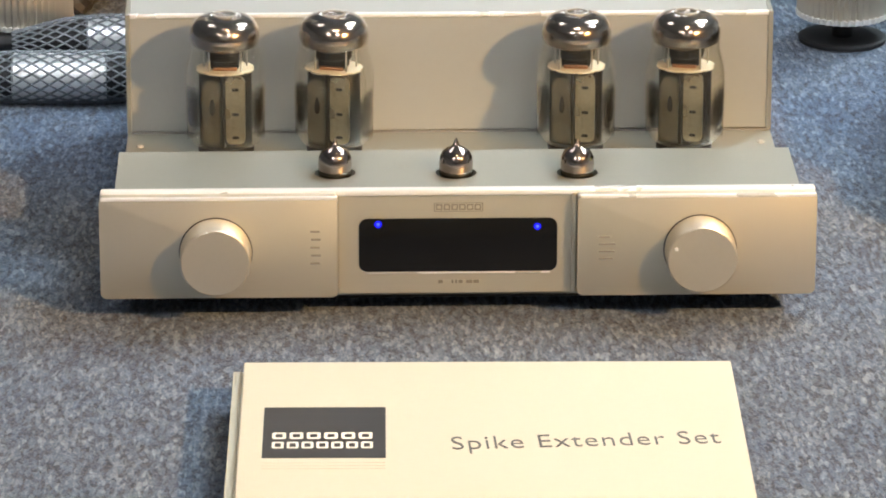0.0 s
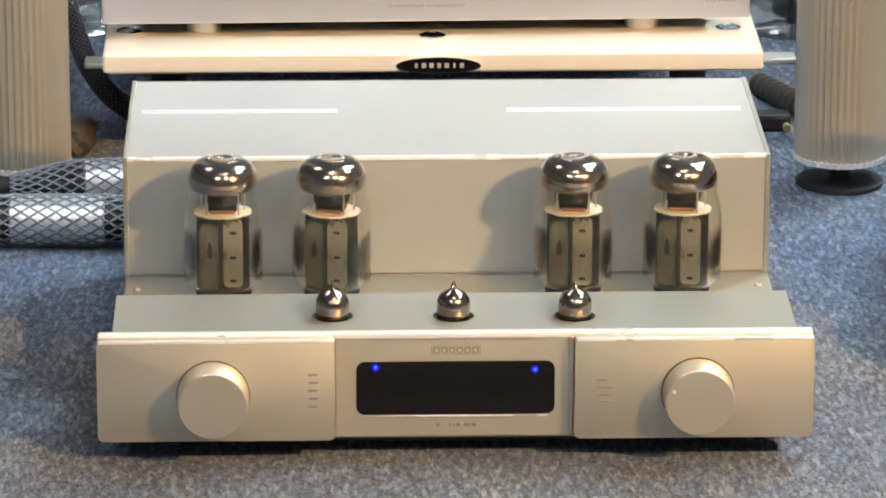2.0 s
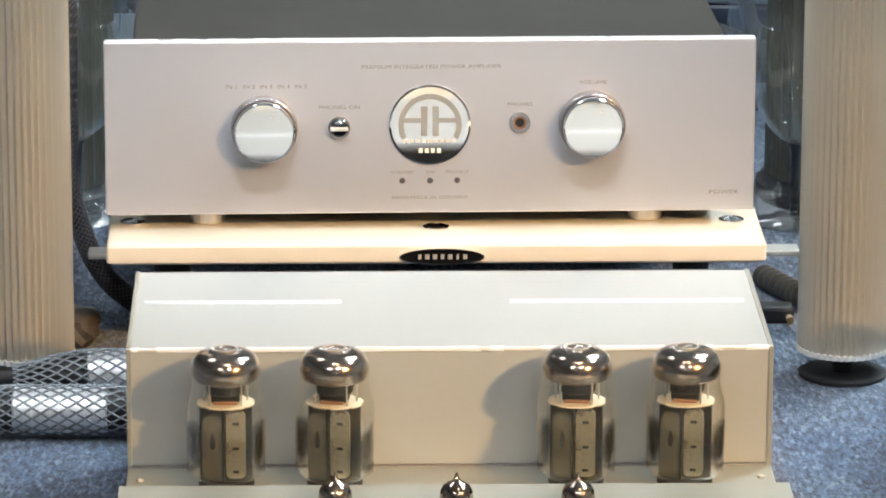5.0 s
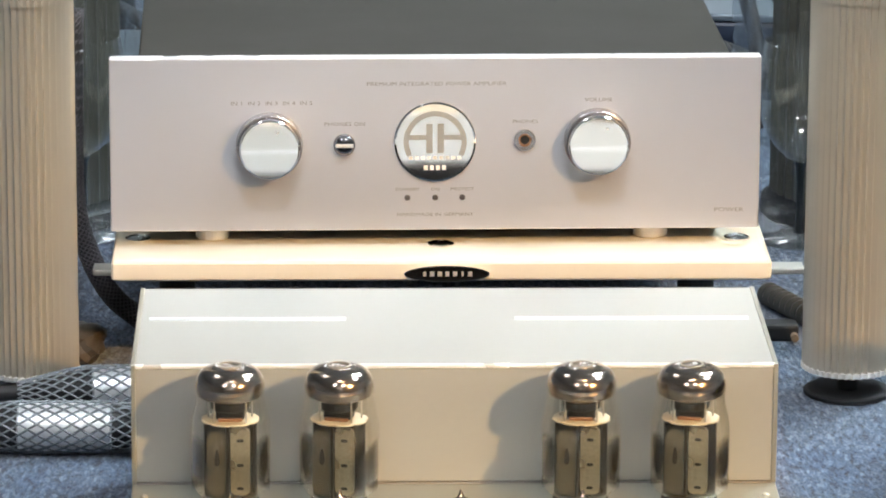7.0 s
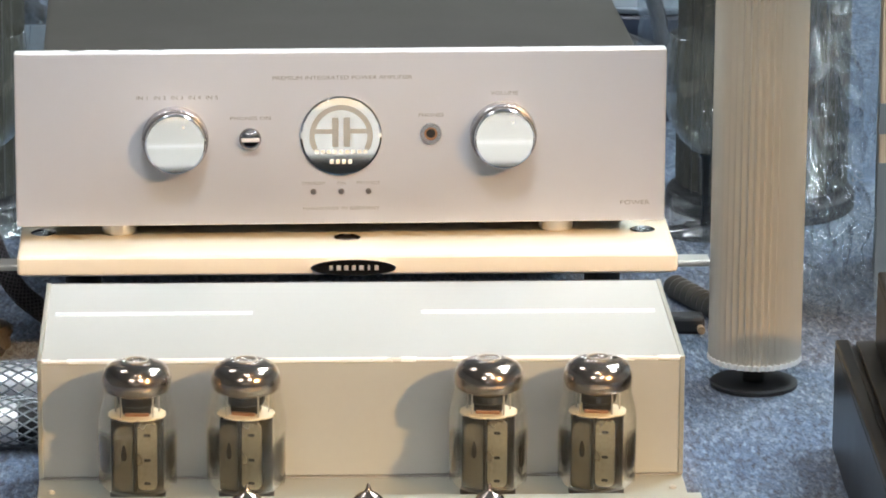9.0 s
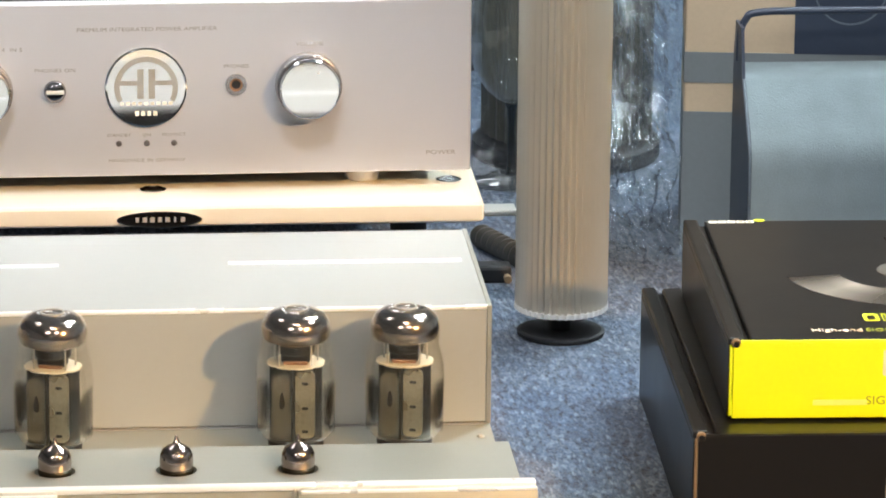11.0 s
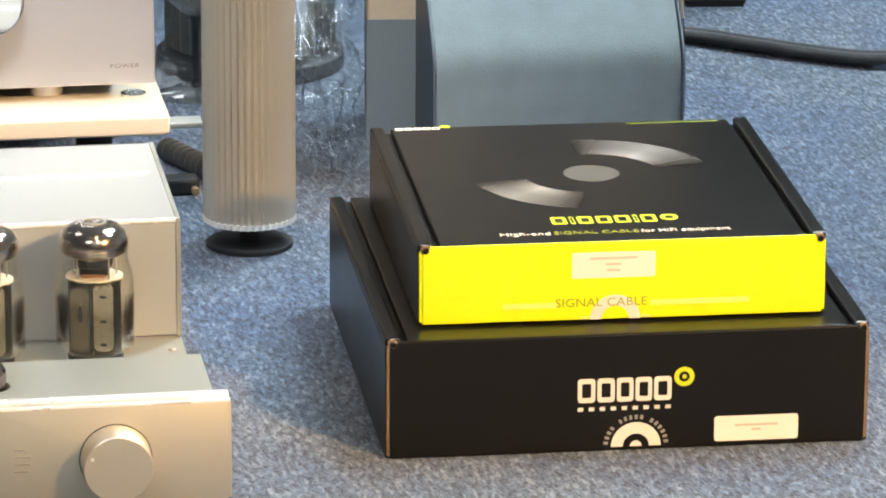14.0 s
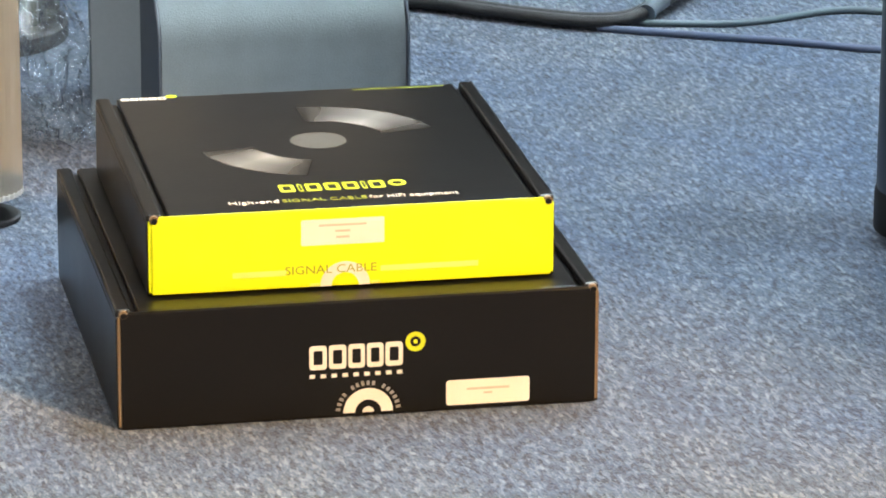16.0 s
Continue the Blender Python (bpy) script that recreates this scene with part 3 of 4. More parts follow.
        part("getter_stain", bm, STAIN, g, "smoky dark stain on the glass", smooth=60)
    for hz in (0.0150, 0.0310, 0.0480):
        part("anode_slot_or_reflection", slab(outline_rr(0.0044, 0.0020, 0.0009, 3), 0.0004, front(0.0066, hz, -0.0127)), ANODE_DARK, an)
    # Black drop laid on the panel to imitate a dark reflection in its metal.
    drop = [(0.0016 * math.sin(a) * (1 + 0.5 * math.cos(a)), -0.0058 * math.cos(a)) for a in (2 * math.pi * k / 20 for k in range(20))]
    part("anode_slot_or_reflection", slab(drop, 0.0004, front(-0.0086, 0.0360, -0.0119)), SOCKET, an, "dark drop-shaped reflection mark")
    for x, y in ((-0.0105, -0.0090), (0.0105, -0.0090), (-0.0142, 0.004), (0.0142, 0.004)):
        part("support_rod", lathe([(0.0006, 0.0590), (0.0006, 0.0730)], 8, (x, y, 0)), EMBLEM_GREY, t)
    return t


first = power_tube((-0.1488, 0.163, LOW), 0)
for x, turn in ((-0.0773, -14), (0.0822, -6), (0.1542, -10)):
    copy_thing(first, pose(x, 0.163, LOW, 0, 0, turn))


def small_tube(loc):
    t = thing("signal_tube", loc, "small silver-domed signal tube in a deck opening", "vacuum tube", "signal tubes")
    part("glass_body", lathe([(0.0090, 0.0), (0.0103, 0.002), (0.0104, 0.0200), (0.0100, 0.0250)], 32), ANODE, t, smooth=40)
    part("dome", lathe([(0.0105, 0.0262), (0.0108, 0.0300), (0.0104, 0.0345), (0.0088, 0.0378), (0.0060, 0.0400), (0.0034, 0.0412), (0.0021, 0.0424), (0.0013, 0.0448), (0.0005, 0.0470)], 40), FLASH, t, "mirror-silver dome with drawn tip", smooth=60)
    part("dome_skirt", lathe([(0.0102, 0.0225), (0.0108, 0.0232), (0.0108, 0.0258), (0.0104, 0.0262)], 40), ANODE, t, "bronze skirt")
    part("socket", lathe([(0.0095, -0.0005), (0.0118, 0.0), (0.0118, 0.0120), (0.0108, 0.0125)], 32), SOCKET, t)
    return t


st = small_tube((*SMALL[0], LOW + 0.0008))
for x, y in SMALL[1:]:
    copy_thing(st, pose(x, y, LOW + 0.0008))

# ---------------------------------------------------------------- shelf, platform and silver amplifier behind
shelf = thing("equipment_shelf", (0, 0.86, 0), "low black board with pale grey cross rail on posts", "shelf")
part("cross_rail", box(-0.262, 0.278, -0.212, -0.192, 0.0800, 0.0850, 0.0015), EMBLEM_GREY, shelf, "pale grey cross rail")
part("board", box(-0.215, 0.215, -0.191, 0.19, 0.0790, 0.0860, 0.0015), BLACK, shelf)
for x in (-0.20, 0.20):
    for y in (-0.15, 0.15):
        part("post", lathe([(0.014, 0.0), (0.014, 0.079)], 20, (x, y, 0)), BLACK, shelf)

PLT = 0.1183
plat = thing("isolation_platform", (0, 0.5555, 0.0860), "thick ivory-lacquered platform with oval badge", "platform")
P0 = 0.0860
slabbm = bmesh.new()
corner = 0.0016
for z, ins in ((0.1010, 0.004), (0.1030, 0.0006), (0.1045, 0.0), (0.1150, 0.0), (0.1172, 0.0012), (PLT, 0.0042)):
    ring = []
    for u, v in ((-0.2437 + corner, 0.0), (0.2437 - corner, 0.0), (0.2437, corner), (0.2437, 0.44), (-0.2437, 0.44), (-0.2437, corner)):
        ring.append(slabbm.verts.new((u - math.copysign(ins, u), v + (ins if v < 0.2 else -ins), z - P0)))
    slabbm.verts.ensure_lookup_table()
rows_ = [slabbm.verts[i * 6:(i + 1) * 6] for i in range(6)]
for a, b in zip(rows_, rows_[1:]):
    for k in range(6):
        slabbm.faces.new((a[k], a[(k + 1) % 6], b[(k + 1) % 6], b[k]))
slabbm.faces.new(rows_[0])
slabbm.faces.new(rows_[-1])
part("board", slabbm, IVORY, plat, smooth=25)
for x in (-0.19, 0.19):
    for y in (0.14, 0.38):
        part("foot", lathe([(0.016, 0.0), (0.020, 0.003), (0.020, 0.0152)], 20, (x, y, 0)), BLACK, plat)
oval = [(0.0315 * math.cos(2 * math.pi * k / 48), 0.0064 * math.sin(2 * math.pi * k / 48)) for k in range(48)]
oval_in = [(0.0300 * math.cos(2 * math.pi * k / 48), 0.0054 * math.sin(2 * math.pi * k / 48)) for k in range(48)]
badge = part("oval_badge", slab(oval_in, 0.0006, front(0.0036, 0.1074 - P0, 0.0)), BLACK_GLASS, plat, "glossy black oval badge")
part("badge_rim", ring_slab(oval, oval_in, 0.0012, front(0.0036, 0.1074 - P0, 0.0)), CHROME, badge)
for k, w in enumerate((0.003, 0.0042, 0.0042, 0.0036, 0.0044, 0.002, 0.004)):
    part("badge_mark", bar(-0.0128 + k * 0.0056, 0.1074 - P0, -0.0006, w * 0.75, 0.0036), INK, badge)
part("bubble_level", lathe([(0.0098, 0.0), (0.0098, 0.0016), (0.0080, 0.0022), (0.0070, 0.0014)], 32, (0.0, 0.0400, PLT - P0)), CHROME, plat, "round chrome level")
for x in (-0.226, 0.222):
    part("stud", lathe([(0.0095, 0.0), (0.0095, 0.0020), (0.0080, 0.0026), (0.0072, 0.0018)], 28, (x, 0.056, PLT - P0)), CHROME, plat)

hifi = thing("integrated_amplifier", (-0.0040, 0.592, PLT), "brushed silver integrated amplifier with chrome knobs on an ivory platform", "amplifier")
hifi.matrix_world = pose(-0.0040, 0.592, PLT, -1.3, 0, 1.0)
ZB, ZT = 0.0127, 0.1436
FACE = part("front_panel", box(-0.241, 0.241, 0.0, 0.0105, ZB, ZT, 0.0012, 3), ALU_AA, hifi, "brushed silver faceplate")
part("panel_edge", box(-0.2400, 0.2400, 0.0006, 0.0100, ZT - 0.0008, ZT + 0.0004, 0.0004), ALU_EDGE, FACE)
part("cover", box(-0.2195, 0.2195, 0.0105, 0.400, ZB + 0.002, ZT - 0.0018, 0.0012), plain("grey_cover_metal", (0.034, 0.031, 0.023), 0.42, 0.4, 0.05, 20, 0.04), hifi, "plain grey metal cover")
for x in (-0.1655, 0.1625):
    for y in (0.030, 0.34):
        part("foot", lathe([(0.0115, 0.0227 * y), (0.0130, 0.0227 * y + 0.0012), (0.0130, 0.0118), (0.0120, ZB + 0.0021)], 28, (x, y, 0)), PALE_RING, hifi, "pale round foot")
CZ = 0.0797


def chrome_knob(x, z):
    k = part("control_knob", lathe([(0.0226, 0.0060), (0.0226, 0.0184), (0.0221, 0.0192), (0.0212, 0.0197)], 72, (x, 0.0, z), "y"), CHROME, hifi, "mirror-polished chrome knob", smooth=7)
    part("skirt", lathe([(0.0246, 0.0), (0.0248, 0.0010), (0.0244, 0.0100), (0.0238, 0.0108), (0.0228, 0.0112)], 72, (x, 0.0, z), "y"), KNOB_SKIRT, k, "satin grey skirt", smooth=25)
    part("shadow_gap", lathe([(0.0233, 0.0110), (0.0233, 0.0117)], 64, (x, 0.0, z), "y"), PRINT_DARK, k)
    part("pointer", lathe([(0.0011, 0), (0.0011, 0.0003)], 12, (x + 0.0060, -0.0197, z + 0.013), "y"), ALU_EDGE, k)
    return k


chrome_knob(-0.1232, CZ - 0.0012)
chrome_knob(0.1196, CZ + 0.0006)
em = part("round_emblem", lathe([(0.0302, 0.0), (0.0302, 0.0016), (0.0288, 0.0020)], 72, (-0.0006, 0.0, CZ + 0.0004), "y"), CHROME, hifi, "round polished emblem", smooth=7)


def arc(x, z, y, r0, r1, a0, a1, seg=24, depth=0.0002, bm=None):
    out = [(r1 * math.cos(radians(a0 + (a1 - a0) * k / seg)), r1 * math.sin(radians(a0 + (a1 - a0) * k / seg))) for k in range(seg + 1)]
    out += [(r0 * math.cos(radians(a1 + (a0 - a1) * k / seg)), r0 * math.sin(radians(a1 + (a0 - a1) * k / seg))) for k in range(seg + 1)]
    return slab(out, depth, front(x, z, y), bm)


ex, ez, ey = -0.0006, CZ + 0.0004, -0.0020
part("emblem_arc", arc(ex, ez, ey, 0.0195, 0.0235, -28, 208, 40), EMBLEM_GREY, em)
for sx in (-1, 1):
    part("emblem_post", bar(ex + sx * 0.0042, ez + 0.0028, ey, 0.0048, 0.0225), EMBLEM_GREY, em)
    part("emblem_bar", bar(ex + sx * 0.0135, ez + 0.0035, ey, 0.0135, 0.0036), EMBLEM_GREY, em)
for k in range(9):
    part("emblem_mark", bar(ex - 0.0180 + k * 0.0045, ez - 0.0120, ey, 0.0030, 0.0026), PRINT_WHITE, em)
for k in range(4):
    part("emblem_mark", bar(ex - 0.0068 + k * 0.0045, ez - 0.0195, ey, 0.0030, 0.0034), PRINT_WHITE, em)
btn = part("selector_button", lathe([(0.0082, 0.0), (0.0082, 0.0030), (0.0074, 0.0046), (0.0056, 0.0058), (0.0030, 0.0064), (0.0008, 0.0066)], 40, (-0.0678, 0.0, CZ - 0.0016), "y"), DARK_CHROME, hifi, smooth=60)
part("button_bar", box(-0.0678 - 0.0066, -0.0678 + 0.0066, -0.0074, -0.0050, CZ - 0.0026, CZ + 0.0002, 0.0004), PALE_RING, btn)
jk = part("headphone_jack", ring_slab([(0.0080 * math.cos(2 * math.pi * k / 32), 0.0080 * math.sin(2 * math.pi * k / 32)) for k in range(32)], [(0.0048 * math.cos(2 * math.pi * k / 32), 0.0048 * math.sin(2 * math.pi * k / 32)) for k in range(32)], 0.0022, front(0.0660, CZ + 0.0014, 0.0)), KNOB_SKIRT, hifi)
part("jack_sleeve", ring_slab([(0.0048 * math.cos(2 * math.pi * k / 32), 0.0048 * math.sin(2 * math.pi * k / 32)) for k in range(32)], [(0.0034 * math.cos(2 * math.pi * k / 32), 0.0034 * math.sin(2 * math.pi * k / 32)) for k in range(32)], 0.0014, front(0.0660, CZ + 0.0014, 0.0)), COPPER, jk)
part("jack_hole", lathe([(0.0034, 0.0), (0.0034, 0.0006)], 24, (0.0660, 0.0, CZ + 0.0014), "y"), BLACK, jk)
for x in (-0.0210, -0.0003, 0.0198):
    part("indicator", lathe([(0.0022, 0.0), (0.0022, 0.0006), (0.0014, 0.0010)], 20, (x, 0.0, 0.0375), "y"), PRINT_DARK, hifi)
UP = Matrix.Rotation(radians(90), 4, "X")


def face_text(text, x, z, size, stretch=1.4, spacing=1.0, mat=INK):
    lettering(text, size, Matrix.Translation((x, -0.0001, z)) @ UP, mat, hifi, "lettering", stretch, spacing)


face_text("PREMIUM INTEGRATED POWER AMPLIFIER", 0.0004, 0.1237, 0.0042, 1.30)
for k in range(5):
    face_text(f"IN {k + 1}", -0.1470 + k * 0.0128, 0.1095, 0.0042, 1.25)
face_text("PHONES ON", -0.0675, 0.0935, 0.0040, 1.35)
face_text("PHONES", 0.0662, 0.0948, 0.0040, 1.25)
face_text("VOLUME", 0.1205, 0.1110, 0.0042, 1.25)
face_text("STANDBY", -0.0210, 0.0438, 0.0034, 1.2)
face_text("ON", -0.0003, 0.0438, 0.0034, 1.2)
face_text("PROTECT", 0.0198, 0.0438, 0.0034, 1.2)
face_text("HANDMADE IN GERMANY", -0.0003, 0.0245, 0.0037, 1.3)
face_text("POWER", 0.2185, 0.0268, 0.0046, 1.4)

# ---------------------------------------------------------------- fluted columns beside the amplifiers


def column(loc, label, body, r=0.035, h=0.62, flutes=40, ring=True, group="fluted columns"):
    t = thing("fluted_column", loc, label, "speaker column", group)
    part("shaft", lathe([(r, 0.0243), (r, 0.306)], 40 * 8, (0, 0, 0), "z", flutes, 0.0042), body, t, smooth=50)
    part("upper_shaft", lathe([(r + 0.0014, 0.306), (r + 0.0014, h - 0.01), (r - 0.006, h)], 40 * 8, (0, 0, 0), "z", flutes, 0.0042), body, t, smooth=50)
    if ring:
        part("foot_ring", lathe([(r - 0.001, 0.0208), (r + 0.0006, 0.0211), (r + 0.0006, 0.0246)], 40 * 8, (0, 0, 0), "z", flutes, 0.0016), PALE_RING, t, "pale scalloped ring")
    part("stem", lathe([(0.008, 0.0042), (0.008, 0.0208)], 24), BLACK, t)
    part("base_disc", lathe([(r - 0.004, 0.0), (r - 0.002, 0.0008), (r - 0.002, 0.0034), (r - 0.004, 0.0042)], 48), BLACK, t, "thin black base disc")
    return t


col = column((0.3076, 0.602, 0), "titan-coloured fluted aluminium column on a black disc", TITANIUM)
copy_thing(col, pose(-0.3055, 0.598, 0, 0, 0, 4))


def film_wrap(r, h, seed):
    bm = bmesh.new()
    seg, rows = 72, 46
    grid = []
    for i in range(rows):
        z = h * i / (rows - 1)
        ring = []
        for k in range(seg):
            a = 2 * math.pi * k / seg
            p = Vector((math.cos(a) * 2.2 + seed, math.sin(a) * 2.2, z * 9))
            flare = 1.0 + 0.32 * max(0.0, 1 - z / 0.07) ** 2
            rr = r * flare + 0.016 * noise.noise(p) + 0.007 * noise.noise(p * 3.1) + 0.003 * noise.noise(p * 9.0)
            ring.append(bm.verts.new((rr * math.cos(a), rr * math.sin(a), max(0.001, z + 0.004 * noise.noise(p * 4)))))
        grid.append(ring)
    for a, b in zip(grid, grid[1:]):
        for k in range(seg):
            j = (k + 1) % seg
            bm.faces.new((a[k], a[j], b[j], b[k]))
    return bm


def loose_film(seed):
    """A crumpled tail of film that runs from the wrap down to the carpet."""
    bm = bmesh.new()
    nu, nv = 34, 70
    grid = []
    for i in range(nv):
        t = i / (nv - 1)
        row = []
        for k in range(nu):
            u = k / (nu - 1) - 0.5
            base = Vector((0.030 + u * (0.060 + 0.01 * t), -0.085 - 0.270 * t ** 1.3, 0.26 * (1 - t) ** 1.7))
            p = Vector((u * 4 + seed, t * 6, 0))
            d = 0.018 * noise.noise(p * 1.3) + 0.011 * noise.noise(p * 3.7) + 0.005 * noise.noise(p * 9.0)
            row.append(bm.verts.new((base.x + 0.4 * d, base.y - d, max(0.0012, base.z + abs(d) * 0.9))))
        grid.append(row)
    for a, b in zip(grid, grid[1:]):
        for k in range(nu - 1):
            bm.faces.new((a[k], a[k + 1], b[k + 1], b[k]))
    return bm


for x, y, r, seed in ((0.370, 1.130, 0.106, 1.7), (-0.334, 1.130, 0.090, 6.1)):
    t = thing("wrapped_column", (x, y, 0), "dark fluted column wrapped in crumpled clear film", "speaker column", "film-wrapped columns")
    part("shaft", lathe([(0.074, 0.022), (0.074, 0.50), (0.070, 0.505)], 288, (0, 0, 0), "z", 36, 0.003), DARK_COL, t, smooth=50)
    part("base_disc", lathe([(0.079, 0.0), (0.081, 0.002), (0.081, 0.014), (0.077, 0.016), (0.02, 0.017), (0.02, 0.022)], 64), BLACK, t, "wide black base plate")
    w = part("film", film_wrap(r, 0.50, seed), FILM, t, "crumpled transparent film", smooth=80)
    w.visible_shadow = False
    if x > 0:
        w = part("film_tail", loose_film(seed), TAIL_FILM, t, "loose crumpled film tail", smooth=80)
        w.visible_shadow = False



def wine_glass(loc):
    t = thing("wine_glass", loc, "empty clear stemmed wine glass on the carpet", "wine glass", "wine glasses")
    part("foot", lathe([(0.0340, 0.0), (0.0345, 0.0008), (0.0330, 0.0016), (0.0150, 0.0034), (0.0060, 0.0068)], 48), GLASS, t, smooth=60)
    part("stem", lathe([(0.0048, 0.0070), (0.0034, 0.0140), (0.0031, 0.0500), (0.0040, 0.0640), (0.0064, 0.0690)], 20), STEM_GLASS, t, "solid glass stem", smooth=60)
    bowl = part("bowl", lathe([(0.0064, 0.0692), (0.0120, 0.0720), (0.0230, 0.0830), (0.0320, 0.0980), (0.0370, 0.1180), (0.0378, 0.1320), (0.0360, 0.1520), (0.0325, 0.1720), (0.0318, 0.1722), (0.0352, 0.1520), (0.0370, 0.1320),
                               (0.0362, 0.1180), (0.0312, 0.0984), (0.0224, 0.0838), (0.0118, 0.0730), (0.0010, 0.0716)], 56), GLASS, t, "thin clear bowl", smooth=60)
    for p in t.children:
        p.visible_shadow = False
    return t


wg = wine_glass((0.3131, 1.0392, 0))
copy_thing(wg, pose(-0.2893, 1.0602, 0))

# ---------------------------------------------------------------- netted cable connectors on the floor


def netted(loc, length, r, rz, label):
    t = thing("netted_connector", loc, label, "cable connector", "netted connectors", rz)
    L = length / 2
    part("sleeve", lathe([(r - 0.0015, -L), (r, -L + 0.001), (r, L - 0.001), (r - 0.0015, L)], 48, (0, 0, r + 0.0015), "x"), SILVER, t, "bright aluminium sleeve", smooth=40)
    for sx in (-1, 1):
        part("end_piece", lathe([(r - 0.0006, sx * (L + 0.0003)), (r - 0.0022, sx * (L + 0.012)), (r * 0.62, sx * (L + 0.034)), (0.006, sx * (L + 0.05)), (0.0055, sx * (L + 0.11))], 32, (0, 0, r + 0.0015), "x"), BLACK, t, smooth=40)
    bm = bmesh.new()
    strands = 15
    ext = L + 0.055

    def rad(x):
        f = max(0.0, (abs(x) - L) / 0.055)
        return (r + 0.0009) * (1 - 0.58 * f ** 1.4)
    for d in (-1, 1):
        for s in range(strands):
            pts = []
            m = 26
            for i in range(m + 1):
                x = -ext + 2 * ext * i / m
                a = 2 * math.pi * (s / strands + d * i / m * (2 * ext / 0.19))
                pts.append((x, rad(x) * math.cos(a), r + 0.0015 + rad(x) * math.sin(a)))
            sweep(pts, 0.00085, 4, bm, 1)
    part("netting", bm, NET, t, "grey diamond nylon netting")
    return t


netted((-0.2740, 0.462, 0.0), 0.068, 0.0178, -1.0, "aluminium cable connector in grey diamond netting on the carpet")
netted((-0.2270, 0.553, 0.0), 0.064, 0.0178, 5.0, "aluminium cable connector in grey netting behind the amplifier")

# ---------------------------------------------------------------- cables and clutter behind
cable = thing("power_cable", (-0.26, 0.74, 0), "thick black braided cable hanging in a loop", "cable")
LOOP = [(-0.02, 0.03, 0.26), (-0.021, 0.02, 0.17), (-0.0195, 0.0, 0.115), (-0.010, 0.0, 0.075), (0.004, 0.0, 0.045), (0.022, 0.0, 0.026), (0.05, 0.0, 0.012), (0.12, 0.01, 0.0085)]
part("core", sweep(LOOP, 0.0078, 14), BRAID, cable, smooth=60)


def braid_over(points, radius, strands, pitch, wire):
    """Crossing spiral strands laid round a cable's line."""
    bm = bmesh.new()
    pts = [Vector(p) for p in points]
    dense = []
    for i in range(len(pts) - 1):
        p0, p1, p2, p3 = pts[max(i - 1, 0)], pts[i], pts[i + 1], pts[min(i + 2, len(pts) - 1)]
        for k in range(12):
            t = k / 12
            dense.append(0.5 * ((2 * p1) + (p2 - p0) * t + (2 * p0 - 5 * p1 + 4 * p2 - p3) * t * t + (3 * p1 - p0 - 3 * p2 + p3) * t ** 3))
    side = Vector((0.1, 1, 0.05)).normalized()
    for d in (-1, 1):
        for q in range(strands):
            way, out = 0.0, []
            for i, p in enumerate(dense):
                along = (dense[min(i + 1, len(dense) - 1)] - dense[max(i - 1, 0)]).normalized()
                u = along.cross(side).normalized()
                v = along.cross(u)
                a = 2 * math.pi * (q / strands + d * way / pitch)
                out.append(p + (radius + 0.0002 * d) * (math.cos(a) * u + math.sin(a) * v))
                if i + 1 < len(dense):
                    way += (dense[i + 1] - p).length
            sweep(out, wire, 4, bm, 1)
    return bm


part("braid", braid_over(LOOP, 0.0080, 11, 0.046, 0.0005), BRAID_SHINE, cable, "shiny grey braid strands", kind="stuff")
hose = thing("ribbed_hose", (0.28, 0.80, 0), "grey ribbed plastic hose lying on the carpet", "hose")
for k in range(11):
    c = Vector((-0.010 + 0.0036 * k, 0.040 - 0.0085 * k, 0.0098))
    part("rib", lathe([(0.0070, -0.0056), (0.0070, -0.0020), (0.0098, -0.0012), (0.0098, 0.0012), (0.0070, 0.0020)], 20, c, "y"), GREY_HOSE, hose)
tri = thing("cable_plug", (0.268, 0.745, 0), "black angled cable plug with a brass tip", "plug")
part("housing", box(-0.012, 0.016, -0.008, 0.012, 0.0, 0.014, 0.003), BLACK, tri)
part("tip", lathe([(0.0030, 0.0), (0.0030, 0.008)], 12, (0.012, -0.010, 0.006), "y"), KRAFT, tri, "brass tip")
bag = thing("brown_bag", (-0.275, 0.70, 0), "small crumpled brown plastic bag", "bag")
bb_ = bmesh.new()
bmesh.ops.create_icosphere(bb_, subdivisions=3, radius=1.0)
for v in bb_.verts:
    n_ = 1 + 0.35 * noise.noise(v.co * 1.7) + 0.2 * noise.noise(v.co * 4.1)
    v.co = Vector((v.co.x * 0.022 * n_, v.co.y * 0.035 * n_, max(0.0, 0.013 + v.co.z * 0.014 * n_)))
part("bag", bb_, plain("brown_film", (0.07, 0.055, 0.04), 0.3, 0.0, 0.4, 60, 0.2), bag, smooth=30)
bun = thing("cable_bundle", (0.20, 1.42, 0), "tangle of black cables behind the amplifier", "cable")
for k in range(7):
    pts = []
    for i in range(7):
        pts.append((-0.08 + 0.035 * i + 0.03 * math.sin(k * 1.3 + i), 0.05 * math.sin(k * 2.1 + i * 0.9), max(0.008, 0.02 + 0.055 * (k % 4) * abs(math.sin(i * 0.6 + k)))))
    part("strand", sweep(pts, 0.0075, 8, None, 5), BRAID, bun, smooth=60)
bun2 = copy_thing(bun, pose(-0.20, 1.42, 0, 0, 0, 150))
case = thing("equipment_case", (-0.25, 1.42, 0), "dark grey equipment case with a pale lid edge", "case")
part("body", box(-0.10, 0.10, -0.06, 0.06, 0.0, 0.075, 0.004), NAVY, case)
part("lid_edge", box(-0.101, 0.101, -0.061, 0.061, 0.0755, 0.0825, 0.002), PIPING, case, "pale grey lid edge")

copy_thing(case, pose(0.31, 1.60, 0, 0, 0, -8))

